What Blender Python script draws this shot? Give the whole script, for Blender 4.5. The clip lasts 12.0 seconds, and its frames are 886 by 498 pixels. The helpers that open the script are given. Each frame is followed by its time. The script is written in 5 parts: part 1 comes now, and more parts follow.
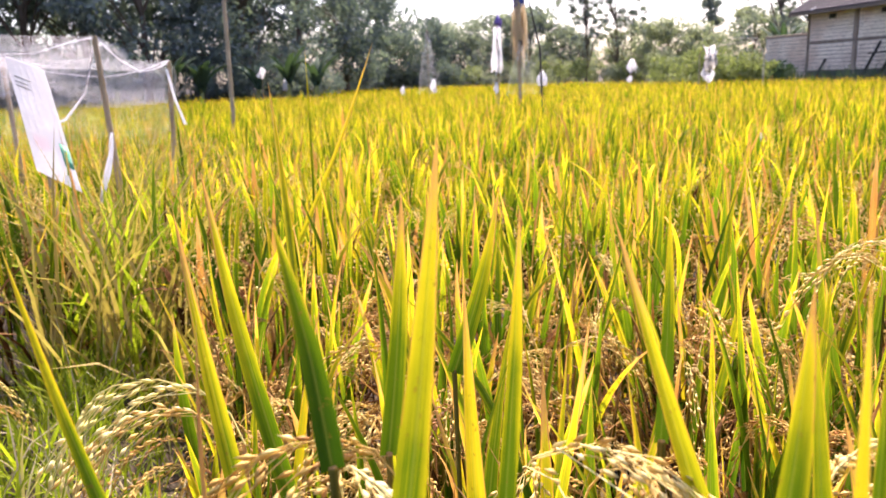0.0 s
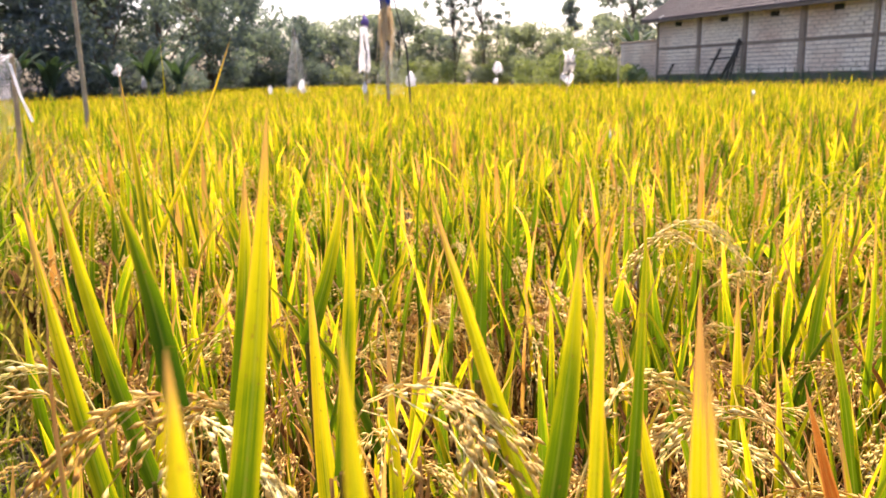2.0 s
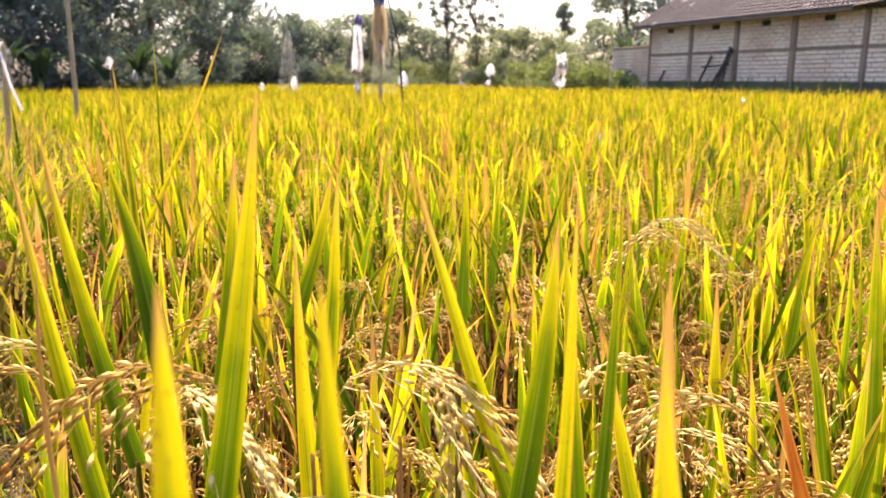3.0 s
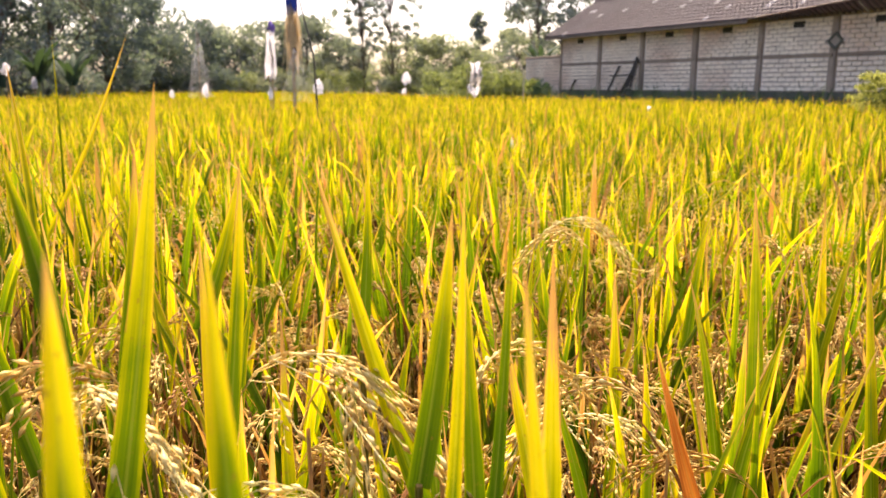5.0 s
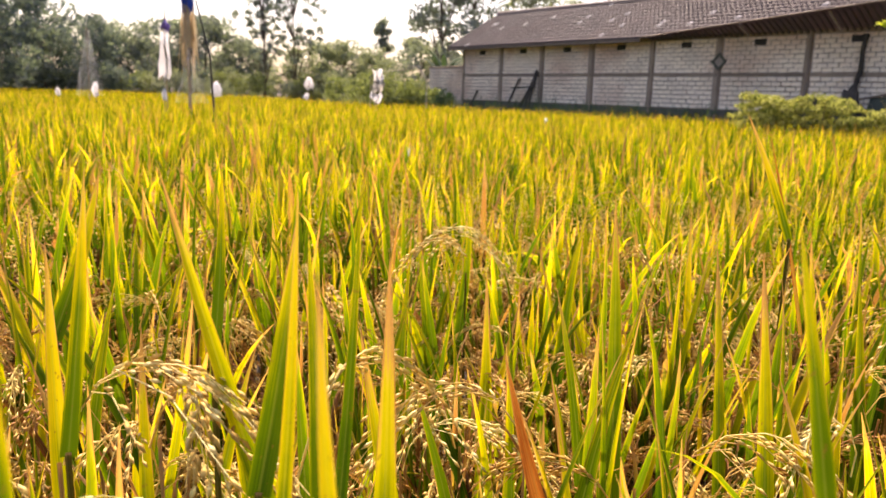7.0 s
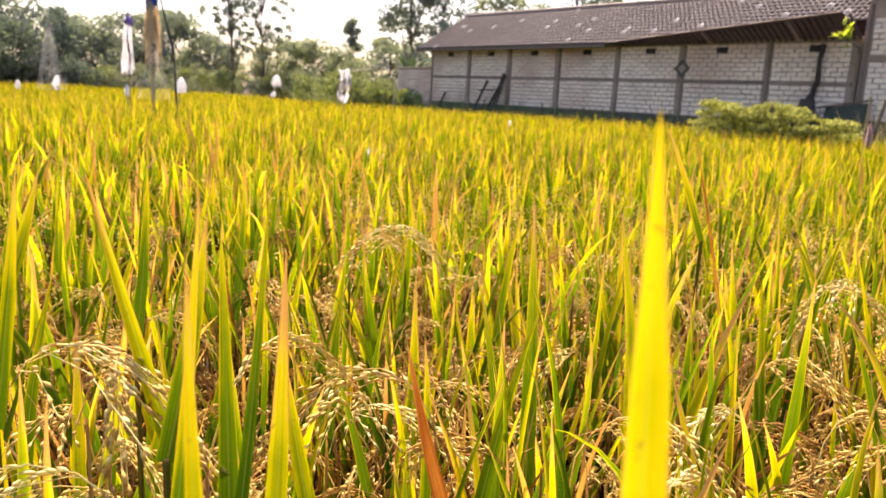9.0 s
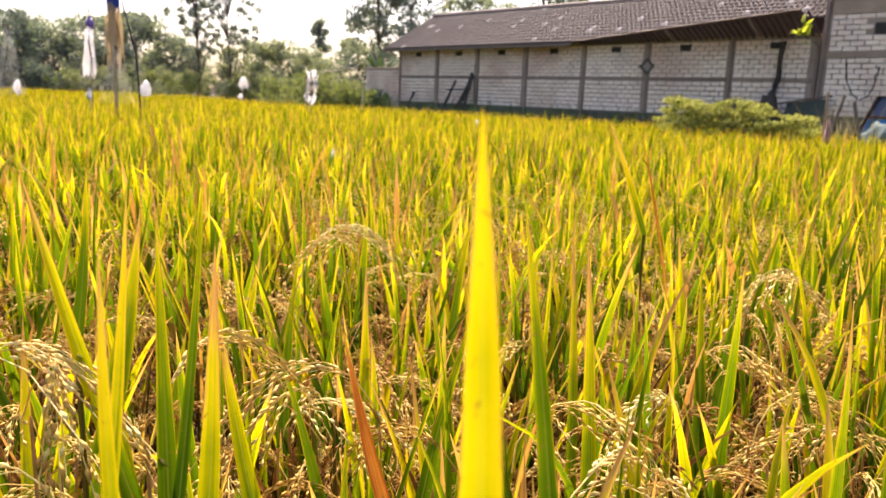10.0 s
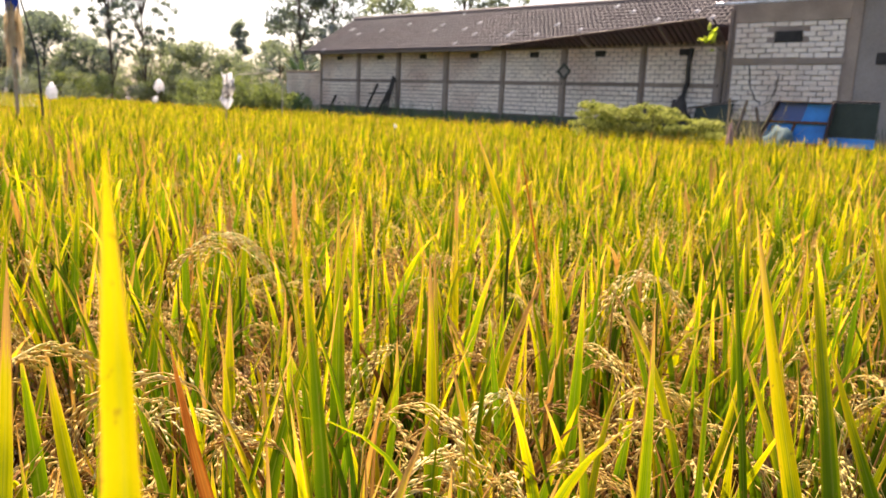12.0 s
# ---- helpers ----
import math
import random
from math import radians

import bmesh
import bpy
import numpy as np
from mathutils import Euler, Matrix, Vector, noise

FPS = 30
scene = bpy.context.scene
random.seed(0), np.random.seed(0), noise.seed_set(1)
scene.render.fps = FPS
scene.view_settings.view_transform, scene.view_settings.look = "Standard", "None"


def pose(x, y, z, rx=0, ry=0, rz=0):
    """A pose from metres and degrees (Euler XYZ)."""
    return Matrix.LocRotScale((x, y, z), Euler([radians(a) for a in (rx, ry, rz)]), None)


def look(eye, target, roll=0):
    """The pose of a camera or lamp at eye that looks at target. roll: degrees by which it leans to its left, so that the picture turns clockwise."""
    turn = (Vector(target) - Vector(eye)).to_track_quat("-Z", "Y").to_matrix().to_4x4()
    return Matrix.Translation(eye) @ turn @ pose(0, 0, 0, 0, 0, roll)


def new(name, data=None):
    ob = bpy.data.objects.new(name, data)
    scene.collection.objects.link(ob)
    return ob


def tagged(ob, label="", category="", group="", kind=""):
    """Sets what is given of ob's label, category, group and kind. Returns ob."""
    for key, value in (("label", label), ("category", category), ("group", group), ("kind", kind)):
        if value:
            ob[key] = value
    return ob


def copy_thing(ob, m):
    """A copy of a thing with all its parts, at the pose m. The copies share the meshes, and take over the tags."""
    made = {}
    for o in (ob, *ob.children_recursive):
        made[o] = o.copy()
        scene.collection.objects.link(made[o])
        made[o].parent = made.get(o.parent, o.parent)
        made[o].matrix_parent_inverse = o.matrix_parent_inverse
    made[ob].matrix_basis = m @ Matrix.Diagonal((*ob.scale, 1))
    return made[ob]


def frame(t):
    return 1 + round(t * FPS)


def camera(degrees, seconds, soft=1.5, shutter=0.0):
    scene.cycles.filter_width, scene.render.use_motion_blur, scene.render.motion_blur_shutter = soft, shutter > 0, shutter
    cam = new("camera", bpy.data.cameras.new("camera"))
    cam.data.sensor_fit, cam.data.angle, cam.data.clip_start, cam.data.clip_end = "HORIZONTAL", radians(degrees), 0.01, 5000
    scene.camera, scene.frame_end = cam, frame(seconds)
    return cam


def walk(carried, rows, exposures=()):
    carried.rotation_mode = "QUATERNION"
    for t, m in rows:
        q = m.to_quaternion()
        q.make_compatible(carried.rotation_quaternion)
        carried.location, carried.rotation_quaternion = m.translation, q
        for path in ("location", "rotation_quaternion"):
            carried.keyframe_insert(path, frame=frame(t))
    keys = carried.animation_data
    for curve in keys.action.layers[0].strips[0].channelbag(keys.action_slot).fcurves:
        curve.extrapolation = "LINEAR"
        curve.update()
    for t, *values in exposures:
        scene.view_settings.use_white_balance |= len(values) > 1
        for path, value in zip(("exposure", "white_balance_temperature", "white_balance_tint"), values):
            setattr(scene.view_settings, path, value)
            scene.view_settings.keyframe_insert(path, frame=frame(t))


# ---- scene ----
cam = camera(60.55, 12.0, 1.5)
cam.data.dof.use_dof, cam.data.dof.focus_distance, cam.data.dof.aperture_fstop = True, 0.95, 9.6   # a small lens: 3.2 mm opening
PATH = [
    (0, (-0.0258, 0.1615, 1.2449), (0.0275, 2.1131, 0.8108), -2.19),
    (0.5, (-0.0245, 0.1411, 1.2472), (0.1146, 2.0805, 0.7785), -1.42),
    (1, (-0.0148, 0.1278, 1.2398), (0.1697, 2.0657, 0.7809), -1.83),
    (1.5, (-0.0103, 0.1071, 1.2415), (0.2826, 2.0295, 0.7742), -0.52),
    (2, (-0.0015, 0.0803, 1.2346), (0.3784, 1.9933, 0.7917), -1.51),
    (2.5, (-0.0004, 0.0686, 1.2313), (0.3974, 1.9777, 0.7871), -0.09),
    (2.7, (-0.0015, 0.0656, 1.2276), (0.4006, 1.9754, 0.7905), -0.06),
    (4.3, (0.0070, 0.0385, 1.2152), (0.5243, 1.9133, 0.7485), 0.29),
    (4.5, (0.0058, 0.0361, 1.2160), (0.5562, 1.9028, 0.7549), 0.42),
    (5, (0.0076, 0.0293, 1.2153), (0.6210, 1.8861, 0.7958), 0.10),
    (5.5, (0.0111, 0.0240, 1.2113), (0.6880, 1.8568, 0.7837), 0.59),
    (6, (0.0204, 0.0185, 1.2135), (0.7812, 1.8239, 0.8113), 1.27),
    (6.5, (0.0323, 0.0123, 1.2179), (0.8488, 1.7951, 0.8241), 1.98),
    (7, (0.0450, 0.0014, 1.2203), (0.8946, 1.7681, 0.8242), 1.93),
    (7.2, (0.0493, -0.0039, 1.2210), (0.9159, 1.7480, 0.7971), 2.66),
    (8.8, (0.0648, -0.0768, 1.2292), (0.9765, 1.6591, 0.8349), 3.04),
    (9, (0.0692, -0.0895, 1.2316), (0.9944, 1.6401, 0.8411), 3.05),
    (9.5, (0.0816, -0.1123, 1.2311), (1.0313, 1.6054, 0.8468), 2.66),
    (10, (0.0903, -0.1370, 1.2343), (1.0790, 1.5578, 0.8469), 2.42),
    (10.5, (0.1059, -0.1555, 1.2387), (1.1328, 1.5185, 0.8604), 2.35),
    (11, (0.1226, -0.1740, 1.2419), (1.1932, 1.4729, 0.8657), 2.65),
    (11.5, (0.1433, -0.1908, 1.2469), (1.2521, 1.4315, 0.8743), 2.64),
    (12, (0.1702, -0.2203, 1.2500), (1.3198, 1.3737, 0.8791), 2.57),
]
walk(cam, [(t, look(eye, target, roll)) for t, eye, target, roll in PATH], exposures=[(0.0, 1.36, 6150, 29), (1.0, 1.32, 6450, 27), (2.5, 1.36, 6750, 26), (4.5, 1.26, 7150, 27), (5.5, 1.27, 7150, 26), (6.5, 1.12, 7200, 26), (7.2, 1.00, 7200, 27), (8.8, 1.15, 7100, 25), (10.0, 1.09, 7000, 23), (12.0, 1.07, 6950, 21)])

# ---- world and sun ----
SUN_AZ, SUN_EL = 16.0, 57.0          # degrees right of ahead, degrees up
world = bpy.data.worlds.new("sky")
scene.world = world
world.use_nodes = True
wt = world.node_tree
sky = wt.nodes.new("ShaderNodeTexSky")
sky.sky_type = 'NISHITA'
sky.sun_disc = False
sky.sun_elevation = radians(SUN_EL)
sky.sun_rotation = radians(SUN_AZ)
sky.air_density, sky.dust_density, sky.ozone_density = 1.0, 3.0, 1.0
wt.nodes["Background"].inputs[1].default_value = 0.15
wt.links.new(sky.outputs[0], wt.nodes["Background"].inputs[0])
sun_data = bpy.data.lights.new("sun", 'SUN')
sun_data.energy, sun_data.angle, sun_data.color = 4.7, radians(0.6), (1.0, 0.89, 0.70)
sun = new("sun", sun_data)
sd = Vector((math.sin(radians(SUN_AZ)) * math.cos(radians(SUN_EL)), math.cos(radians(SUN_AZ)) * math.cos(radians(SUN_EL)), math.sin(radians(SUN_EL))))
sun.matrix_basis = look(sd * 60, (0, 0, 0))


# ---- materials ----
def mat_base(name):
    m = bpy.data.materials.new(name)
    m.use_nodes = True
    nt = m.node_tree
    return m, nt, nt.nodes["Principled BSDF"], nt.nodes["Material Output"]


def node(nt, kind, **inputs):
    n = nt.nodes.new(kind)
    for k, v in inputs.items():
        n.inputs[k.replace("_", " ")].default_value = v
    return n


def mathn(nt, op, a, b=None, c=None):
    n = nt.nodes.new("ShaderNodeMath")
    n.operation = op
    for i, v in enumerate((a, b, c)):
        if v is None:
            continue
        if isinstance(v, (int, float)):
            n.inputs[i].default_value = v
        else:
            nt.links.new(v, n.inputs[i])
    return n.outputs[0]


def ramp(nt, fac, stops):
    n = nt.nodes.new("ShaderNodeValToRGB")
    el = n.color_ramp.elements
    while len(el) < len(stops):
        el.new(0.5)
    for e, (p, c) in zip(el, stops):
        e.position, e.color = p, (*c, 1)
    nt.links.new(fac, n.inputs[0])
    return n.outputs[0]


def mixc(nt, fac, a, b, blend='MIX'):
    n = nt.nodes.new("ShaderNodeMix")
    n.data_type, n.blend_type = 'RGBA', blend
    for s, v in ((n.inputs[0], fac), (n.inputs[6], a), (n.inputs[7], b)):
        if isinstance(v, (int, float)):
            s.default_value = v
        elif isinstance(v, tuple):
            s.default_value = (*v, 1)
        else:
            nt.links.new(v, s)
    return n.outputs[2]


def noise_fac(nt, scale, detail=3.0, vec=None):
    n = nt.nodes.new("ShaderNodeTexNoise")
    n.inputs["Scale"].default_value, n.inputs["Detail"].default_value = scale, detail
    if vec is None:
        vec = nt.nodes.new("ShaderNodeTexCoord").outputs["Object"]
    nt.links.new(vec, n.inputs["Vector"])
    return n.outputs["Fac"]


def any_random(nt):
    a = nt.nodes.new("ShaderNodeObjectInfo").outputs["Random"]
    b = nt.nodes.new("ShaderNodeNewGeometry").outputs["Random Per Island"]
    return mathn(nt, 'FRACT', mathn(nt, 'ADD', a, b))


def bump(nt, bsdf, height, strength, dist=0.01):
    n = nt.nodes.new("ShaderNodeBump")
    n.inputs["Strength"].default_value, n.inputs["Distance"].default_value = strength, dist
    nt.links.new(height, n.inputs["Height"])
    nt.links.new(n.outputs[0], bsdf.inputs["Normal"])


def leaf_material(name, stops, through_gain=1.5, through_mix=0.45, rough=0.5):
    """Blade colour runs along the blade, with veins across it; light shines through."""
    m, nt, b, out = mat_base(name)
    uv = nt.nodes.new("ShaderNodeSeparateXYZ")
    nt.links.new(nt.nodes.new("ShaderNodeUVMap").outputs[0], uv.inputs[0])
    rnd = any_random(nt)
    blot = noise_fac(nt, 14.0, 4.0)
    fine = noise_fac(nt, 160.0, 2.0)
    v = mathn(nt, 'ADD', uv.outputs[1], mathn(nt, 'MULTIPLY', mathn(nt, 'SUBTRACT', rnd, 0.5), 0.5))
    v = mathn(nt, 'ADD', v, mathn(nt, 'MULTIPLY', mathn(nt, 'SUBTRACT', blot, 0.5), 0.5))
    edge = mathn(nt, 'ABSOLUTE', mathn(nt, 'SUBTRACT', uv.outputs[0], 0.5))
    v = mathn(nt, 'MULTIPLY', mathn(nt, 'ADD', v, mathn(nt, 'SUBTRACT', mathn(nt, 'MULTIPLY', mathn(nt, 'POWER', mathn(nt, 'MULTIPLY', edge, 2.0), 2.2), 0.34), 0.12)), 0.92)
    comb = nt.nodes.new("ShaderNodeCombineXYZ")
    nt.links.new(mathn(nt, 'MULTIPLY', uv.outputs[0], 13.0), comb.inputs[0])
    nt.links.new(mathn(nt, 'MULTIPLY', uv.outputs[1], 1.6), comb.inputs[1])
    nt.links.new(mathn(nt, 'MULTIPLY', rnd, 37.0), comb.inputs[2])
    vein = noise_fac(nt, 1.0, 2.0, comb.outputs[0])
    rib = mathn(nt, 'LESS_THAN', edge, 0.055)
    v2 = mathn(nt, 'ADD', v, mathn(nt, 'MULTIPLY', mathn(nt, 'SUBTRACT', vein, 0.5), 0.55))
    col = ramp(nt, v2, stops)
    col = mixc(nt, mathn(nt, 'MULTIPLY', rib, 0.10), col, (0.52, 0.46, 0.12))
    spots = mathn(nt, 'GREATER_THAN', fine, 0.70)
    col = mixc(nt, mathn(nt, 'MULTIPLY', spots, 0.45), col, (0.22, 0.11, 0.03))
    margin = mathn(nt, 'MULTIPLY', mathn(nt, 'GREATER_THAN', edge, 0.455), mathn(nt, 'GREATER_THAN', mathn(nt, 'ADD', uv.outputs[1], mathn(nt, 'MULTIPLY', mathn(nt, 'SUBTRACT', blot, 0.5), 1.4)), 0.55))
    col = mixc(nt, mathn(nt, 'MULTIPLY', margin, 0.6), col, (0.46, 0.20, 0.05))
    tip = mathn(nt, 'ADD', uv.outputs[1], mathn(nt, 'ADD', mathn(nt, 'MULTIPLY', mathn(nt, 'SUBTRACT', rnd, 0.5), 0.30), mathn(nt, 'MULTIPLY', mathn(nt, 'SUBTRACT', vein, 0.5), 0.30)))
    tip = mathn(nt, 'MINIMUM', mathn(nt, 'MAXIMUM', mathn(nt, 'MULTIPLY', mathn(nt, 'SUBTRACT', tip, 0.86), 9.0), 0.0), 0.85)
    col = mixc(nt, tip, col, (0.54, 0.29, 0.11))
    nt.links.new(col, b.inputs["Base Color"])
    b.inputs["Roughness"].default_value = rough
    b.inputs["Specular IOR Level"].default_value = 0.08
    bump(nt, b, vein, 0.35, 0.0010)
    tr = nt.nodes.new("ShaderNodeBsdfTranslucent")
    nt.links.new(mixc(nt, 1.0, col, (through_gain, through_gain * 0.98, through_gain * 0.55), 'MULTIPLY'), tr.inputs[0])
    mx = nt.nodes.new("ShaderNodeMixShader")
    mx.inputs[0].default_value = through_mix
    nt.links.new(b.outputs[0], mx.inputs[1])
    nt.links.new(tr.outputs[0], mx.inputs[2])
    nt.links.new(mx.outputs[0], out.inputs[0])
    return m


GREEN, LIME, GOLD, STRAW = (0.100, 0.170, 0.003), (0.44, 0.415, 0.004), (0.68, 0.53, 0.008), (0.68, 0.49, 0.13)
M_GREEN = leaf_material("rice_leaf_green", [(0.05, (0.04, 0.08, 0.003)), (0.5, (0.105, 0.185, 0.003)), (0.78, (0.34, 0.37, 0.006)), (0.90, (0.60, 0.50, 0.02)), (0.96, (0.60, 0.34, 0.08)), (1.0, (0.42, 0.19, 0.06))], 1.24, 0.58)
# The base stop is a green darkened further for shade among the stems.
M_LIME = leaf_material("rice_leaf_lime", [(0.0, (0.03, 0.075, 0.003)), (0.38, GREEN), (0.68, LIME), (0.80, (0.60, 0.51, 0.008)), (0.88, (0.68, 0.52, 0.03)), (0.94, (0.64, 0.38, 0.09)), (1.0, (0.46, 0.22, 0.07))], 1.24, 0.58)
M_GOLD = leaf_material("rice_leaf_gold", [(0.0, (0.08, 0.15, 0.004)), (0.22, GREEN), (0.42, LIME), (0.64, GOLD), (0.78, (0.68, 0.47, 0.03)), (0.9, STRAW), (1.0, (0.60, 0.37, 0.13))], 1.24, 0.58)
M_DRY = leaf_material("rice_leaf_dry", [(0.0, GOLD), (0.2, (0.54, 0.33, 0.09)), (0.6, (0.50, 0.22, 0.065)), (1.0, (0.58, 0.40, 0.19))], 1.15, 0.4, 0.65)
# Brown of dead blades; the near-black base end has shade put into it.
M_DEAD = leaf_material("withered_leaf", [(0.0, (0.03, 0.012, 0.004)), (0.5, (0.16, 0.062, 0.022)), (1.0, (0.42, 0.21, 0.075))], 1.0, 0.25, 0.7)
M_RUSTLEAF = leaf_material("rust_leaf", [(0.0, (0.62, 0.36, 0.06)), (0.25, (0.56, 0.19, 0.035)), (0.5, (0.30, 0.075, 0.015)), (0.7, (0.58, 0.20, 0.04)), (1.0, (0.46, 0.24, 0.09))], 1.25, 0.42, 0.65)
LEAVES = (M_GREEN, M_LIME, M_GOLD, M_DRY, M_DEAD)


def grain_material(name, stops, rough=0.55):
    m, nt, b, out = mat_base(name)
    g = nt.nodes.new("ShaderNodeNewGeometry").outputs["Random Per Island"]
    o = nt.nodes.new("ShaderNodeObjectInfo").outputs["Random"]
    f = mathn(nt, 'ADD', mathn(nt, 'MULTIPLY', g, 0.5), mathn(nt, 'MULTIPLY', o, 0.5))
    col = ramp(nt, f, stops)
    col = mixc(nt, mathn(nt, 'MULTIPLY', noise_fac(nt, 420.0, 2.0), 0.10), col, (0.40, 0.24, 0.07))
    nt.links.new(col, b.inputs["Base Color"])
    b.inputs["Roughness"].default_value = rough
    tr = nt.nodes.new("ShaderNodeBsdfTranslucent")
    nt.links.new(col, tr.inputs[0])
    mx = nt.nodes.new("ShaderNodeMixShader")
    mx.inputs[0].default_value = 0.32
    nt.links.new(b.outputs[0], mx.inputs[1])
    nt.links.new(tr.outputs[0], mx.inputs[2])
    nt.links.new(mx.outputs[0], out.inputs[0])
    return m


M_GRAIN = grain_material("ripe_grain", [(0.05, (0.26, 0.085, 0.012)), (0.25, (0.46, 0.21, 0.035)), (0.46, (0.74, 0.48, 0.095)), (0.70, (0.90, 0.71, 0.24)), (1.0, (0.66, 0.57, 0.10))])
M_PALE_GRAIN = grain_material("pale_grain", [(0.05, (0.62, 0.36, 0.08)), (0.30, (0.84, 0.62, 0.18)), (0.60, (0.97, 0.86, 0.42)), (1.0, (0.80, 0.74, 0.22))])
M_TAN_GRAIN = grain_material("tan_grain", [(0.0, (0.34, 0.12, 0.018)), (0.25, (0.60, 0.31, 0.055)), (0.5, (0.90, 0.67, 0.19))])
# Stem colour darkens to the foot: shade between the plants is painted in.
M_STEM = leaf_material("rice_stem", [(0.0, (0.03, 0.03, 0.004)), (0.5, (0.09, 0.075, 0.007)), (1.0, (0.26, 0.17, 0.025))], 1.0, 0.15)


def plain(name, colour, rough=0.6, var=0.25, scale=6.0, fine=60.0, metal=0.0, bmp=0.3, dist=0.01, dark=None):
    """Two scales of variation over one real colour, with fine relief."""
    m, nt, b, out = mat_base(name)
    dark = dark or tuple(c * 0.55 for c in colour)
    big, small = noise_fac(nt, scale, 5.0), noise_fac(nt, fine, 3.0)
    f = mathn(nt, 'ADD', mathn(nt, 'MULTIPLY', big, 0.65), mathn(nt, 'MULTIPLY', small, 0.35))
    col = ramp(nt, f, [(0.5 - 0.5 * max(var, 0.05), dark), (0.5 + 0.35 * max(var, 0.05), colour)])
    rnd = any_random(nt)
    col = mixc(nt, mathn(nt, 'MULTIPLY', rnd, var), col, dark)
    nt.links.new(col, b.inputs["Base Color"])
    b.inputs["Roughness"].default_value, b.inputs["Metallic"].default_value = rough, metal
    bump(nt, b, small, bmp, dist)
    return m


M_BLOCK = plain("limestone_block", (0.97, 0.87, 0.73), 0.9, 0.42, 3.0, 30.0, dark=(0.80, 0.68, 0.55))
def stain(m, colour, scale, amount):
    """Large soft stains of another colour, in world space."""
    nt = m.node_tree
    b = nt.nodes["Principled BSDF"]
    src = b.inputs["Base Color"].links[0].from_socket
    pos = nt.nodes.new("ShaderNodeNewGeometry").outputs["Position"]
    f = ramp(nt, noise_fac(nt, scale, 4.0, pos), [(0.48, (0, 0, 0)), (0.66, (amount, amount, amount))])
    nt.links.new(mixc(nt, f, src, colour), b.inputs["Base Color"])


stain(M_BLOCK, (0.62, 0.42, 0.31), 0.5, 0.8)
stain(M_BLOCK, (0.50, 0.43, 0.36), 1.7, 0.35)
M_MORTAR = plain("mortar", (0.42, 0.33, 0.265), 0.95, 0.4, 2.0, 40.0)
M_CONC = plain("weathered_concrete", (0.57, 0.44, 0.33), 0.9, 0.5, 1.5, 30.0, dark=(0.21, 0.165, 0.13))
M_COLUMN = plain("stained_column", (0.42, 0.325, 0.25), 0.9, 0.5, 1.5, 30.0, dark=(0.14, 0.11, 0.09))
M_PLINTH = plain("mossy_plinth", (0.16, 0.15, 0.13), 0.95, 0.6, 1.2, 24.0, dark=(0.05, 0.06, 0.04))
M_PLASTER = plain("grey_plaster", (0.40, 0.345, 0.29), 0.9, 0.4, 0.8, 30.0)
M_TILE = plain("clay_roof_tile", (0.135, 0.094, 0.088), 0.62, 0.7, 1.2, 25.0, dark=(0.06, 0.045, 0.044))
stain(M_TILE, (0.10, 0.082, 0.078), 0.35, 0.6)


def glint_few(m, colour, share):
    """A few of the pieces are paler, in place of glints of the sun."""
    nt = m.node_tree
    b = nt.nodes["Principled BSDF"]
    src = b.inputs["Base Color"].links[0].from_socket
    nt.links.new(mixc(nt, mathn(nt, 'GREATER_THAN', any_random(nt), 1.0 - share), src, colour), b.inputs["Base Color"])


# Sun glints on the wavy tiles, put into the colour of a few.
glint_few(M_TILE, (0.42, 0.38, 0.37), 0.02)
# Colour of the plates that replace the shade inside the vent openings.
M_VENT = plain("vent_shade", (0.05, 0.045, 0.04), 0.9)
M_WOOD = plain("grey_timber", (0.20, 0.15, 0.11), 0.8, 0.4, 8.0, 80.0)
M_BAMBOO = plain("bamboo", (0.42, 0.31, 0.17), 0.5, 0.4, 5.0, 60.0, dark=(0.22, 0.15, 0.08))
M_BLUE = plain("blue_paint", (0.03, 0.36, 0.92), 0.4, 0.3, 3.0, 40.0, dark=(0.02, 0.20, 0.62))
M_RUSTY = plain("rusty_steel", (0.20, 0.09, 0.05), 0.7, 0.5, 12.0, 80.0)
M_WHITE = plain("white_plastic", (0.82, 0.82, 0.84), 0.45, 0.1, 6.0, 50.0, dark=(0.66, 0.66, 0.70))
def see_through(m, colour, amount):
    """Thin plastic or cloth: light shines through it."""
    nt = m.node_tree
    tr = nt.nodes.new("ShaderNodeBsdfTranslucent")
    tr.inputs[0].default_value = (*colour, 1)
    mx = nt.nodes.new("ShaderNodeMixShader")
    mx.inputs[0].default_value = amount
    nt.links.new(nt.nodes["Principled BSDF"].outputs[0], mx.inputs[1])
    nt.links.new(tr.outputs[0], mx.inputs[2])
    nt.links.new(mx.outputs[0], nt.nodes["Material Output"].inputs[0])


see_through(M_WHITE, (0.95, 0.95, 0.97), 0.68)
M_GREYBAG = plain("grey_plastic", (0.46, 0.45, 0.45), 0.5, 0.2)
see_through(M_GREYBAG, (0.75, 0.73, 0.70), 0.55)
M_PURPLE = plain("purple_plastic", (0.34, 0.22, 0.70), 0.5, 0.15)
M_BLUECLOTH = plain("blue_cloth", (0.03, 0.08, 0.48), 0.8, 0.2)
M_TARP = plain("pale_blue_tarp", (0.09, 0.16, 0.17), 0.8, 0.4, 5.0, 30.0)
M_PINK = plain("faded_pink_cloth", (0.70, 0.42, 0.36), 0.8, 0.2)
M_STRAWB = plain("straw", (0.76, 0.60, 0.38), 0.85, 0.5, 14.0, 120.0)
see_through(M_STRAWB, (0.80, 0.64, 0.38), 0.45)
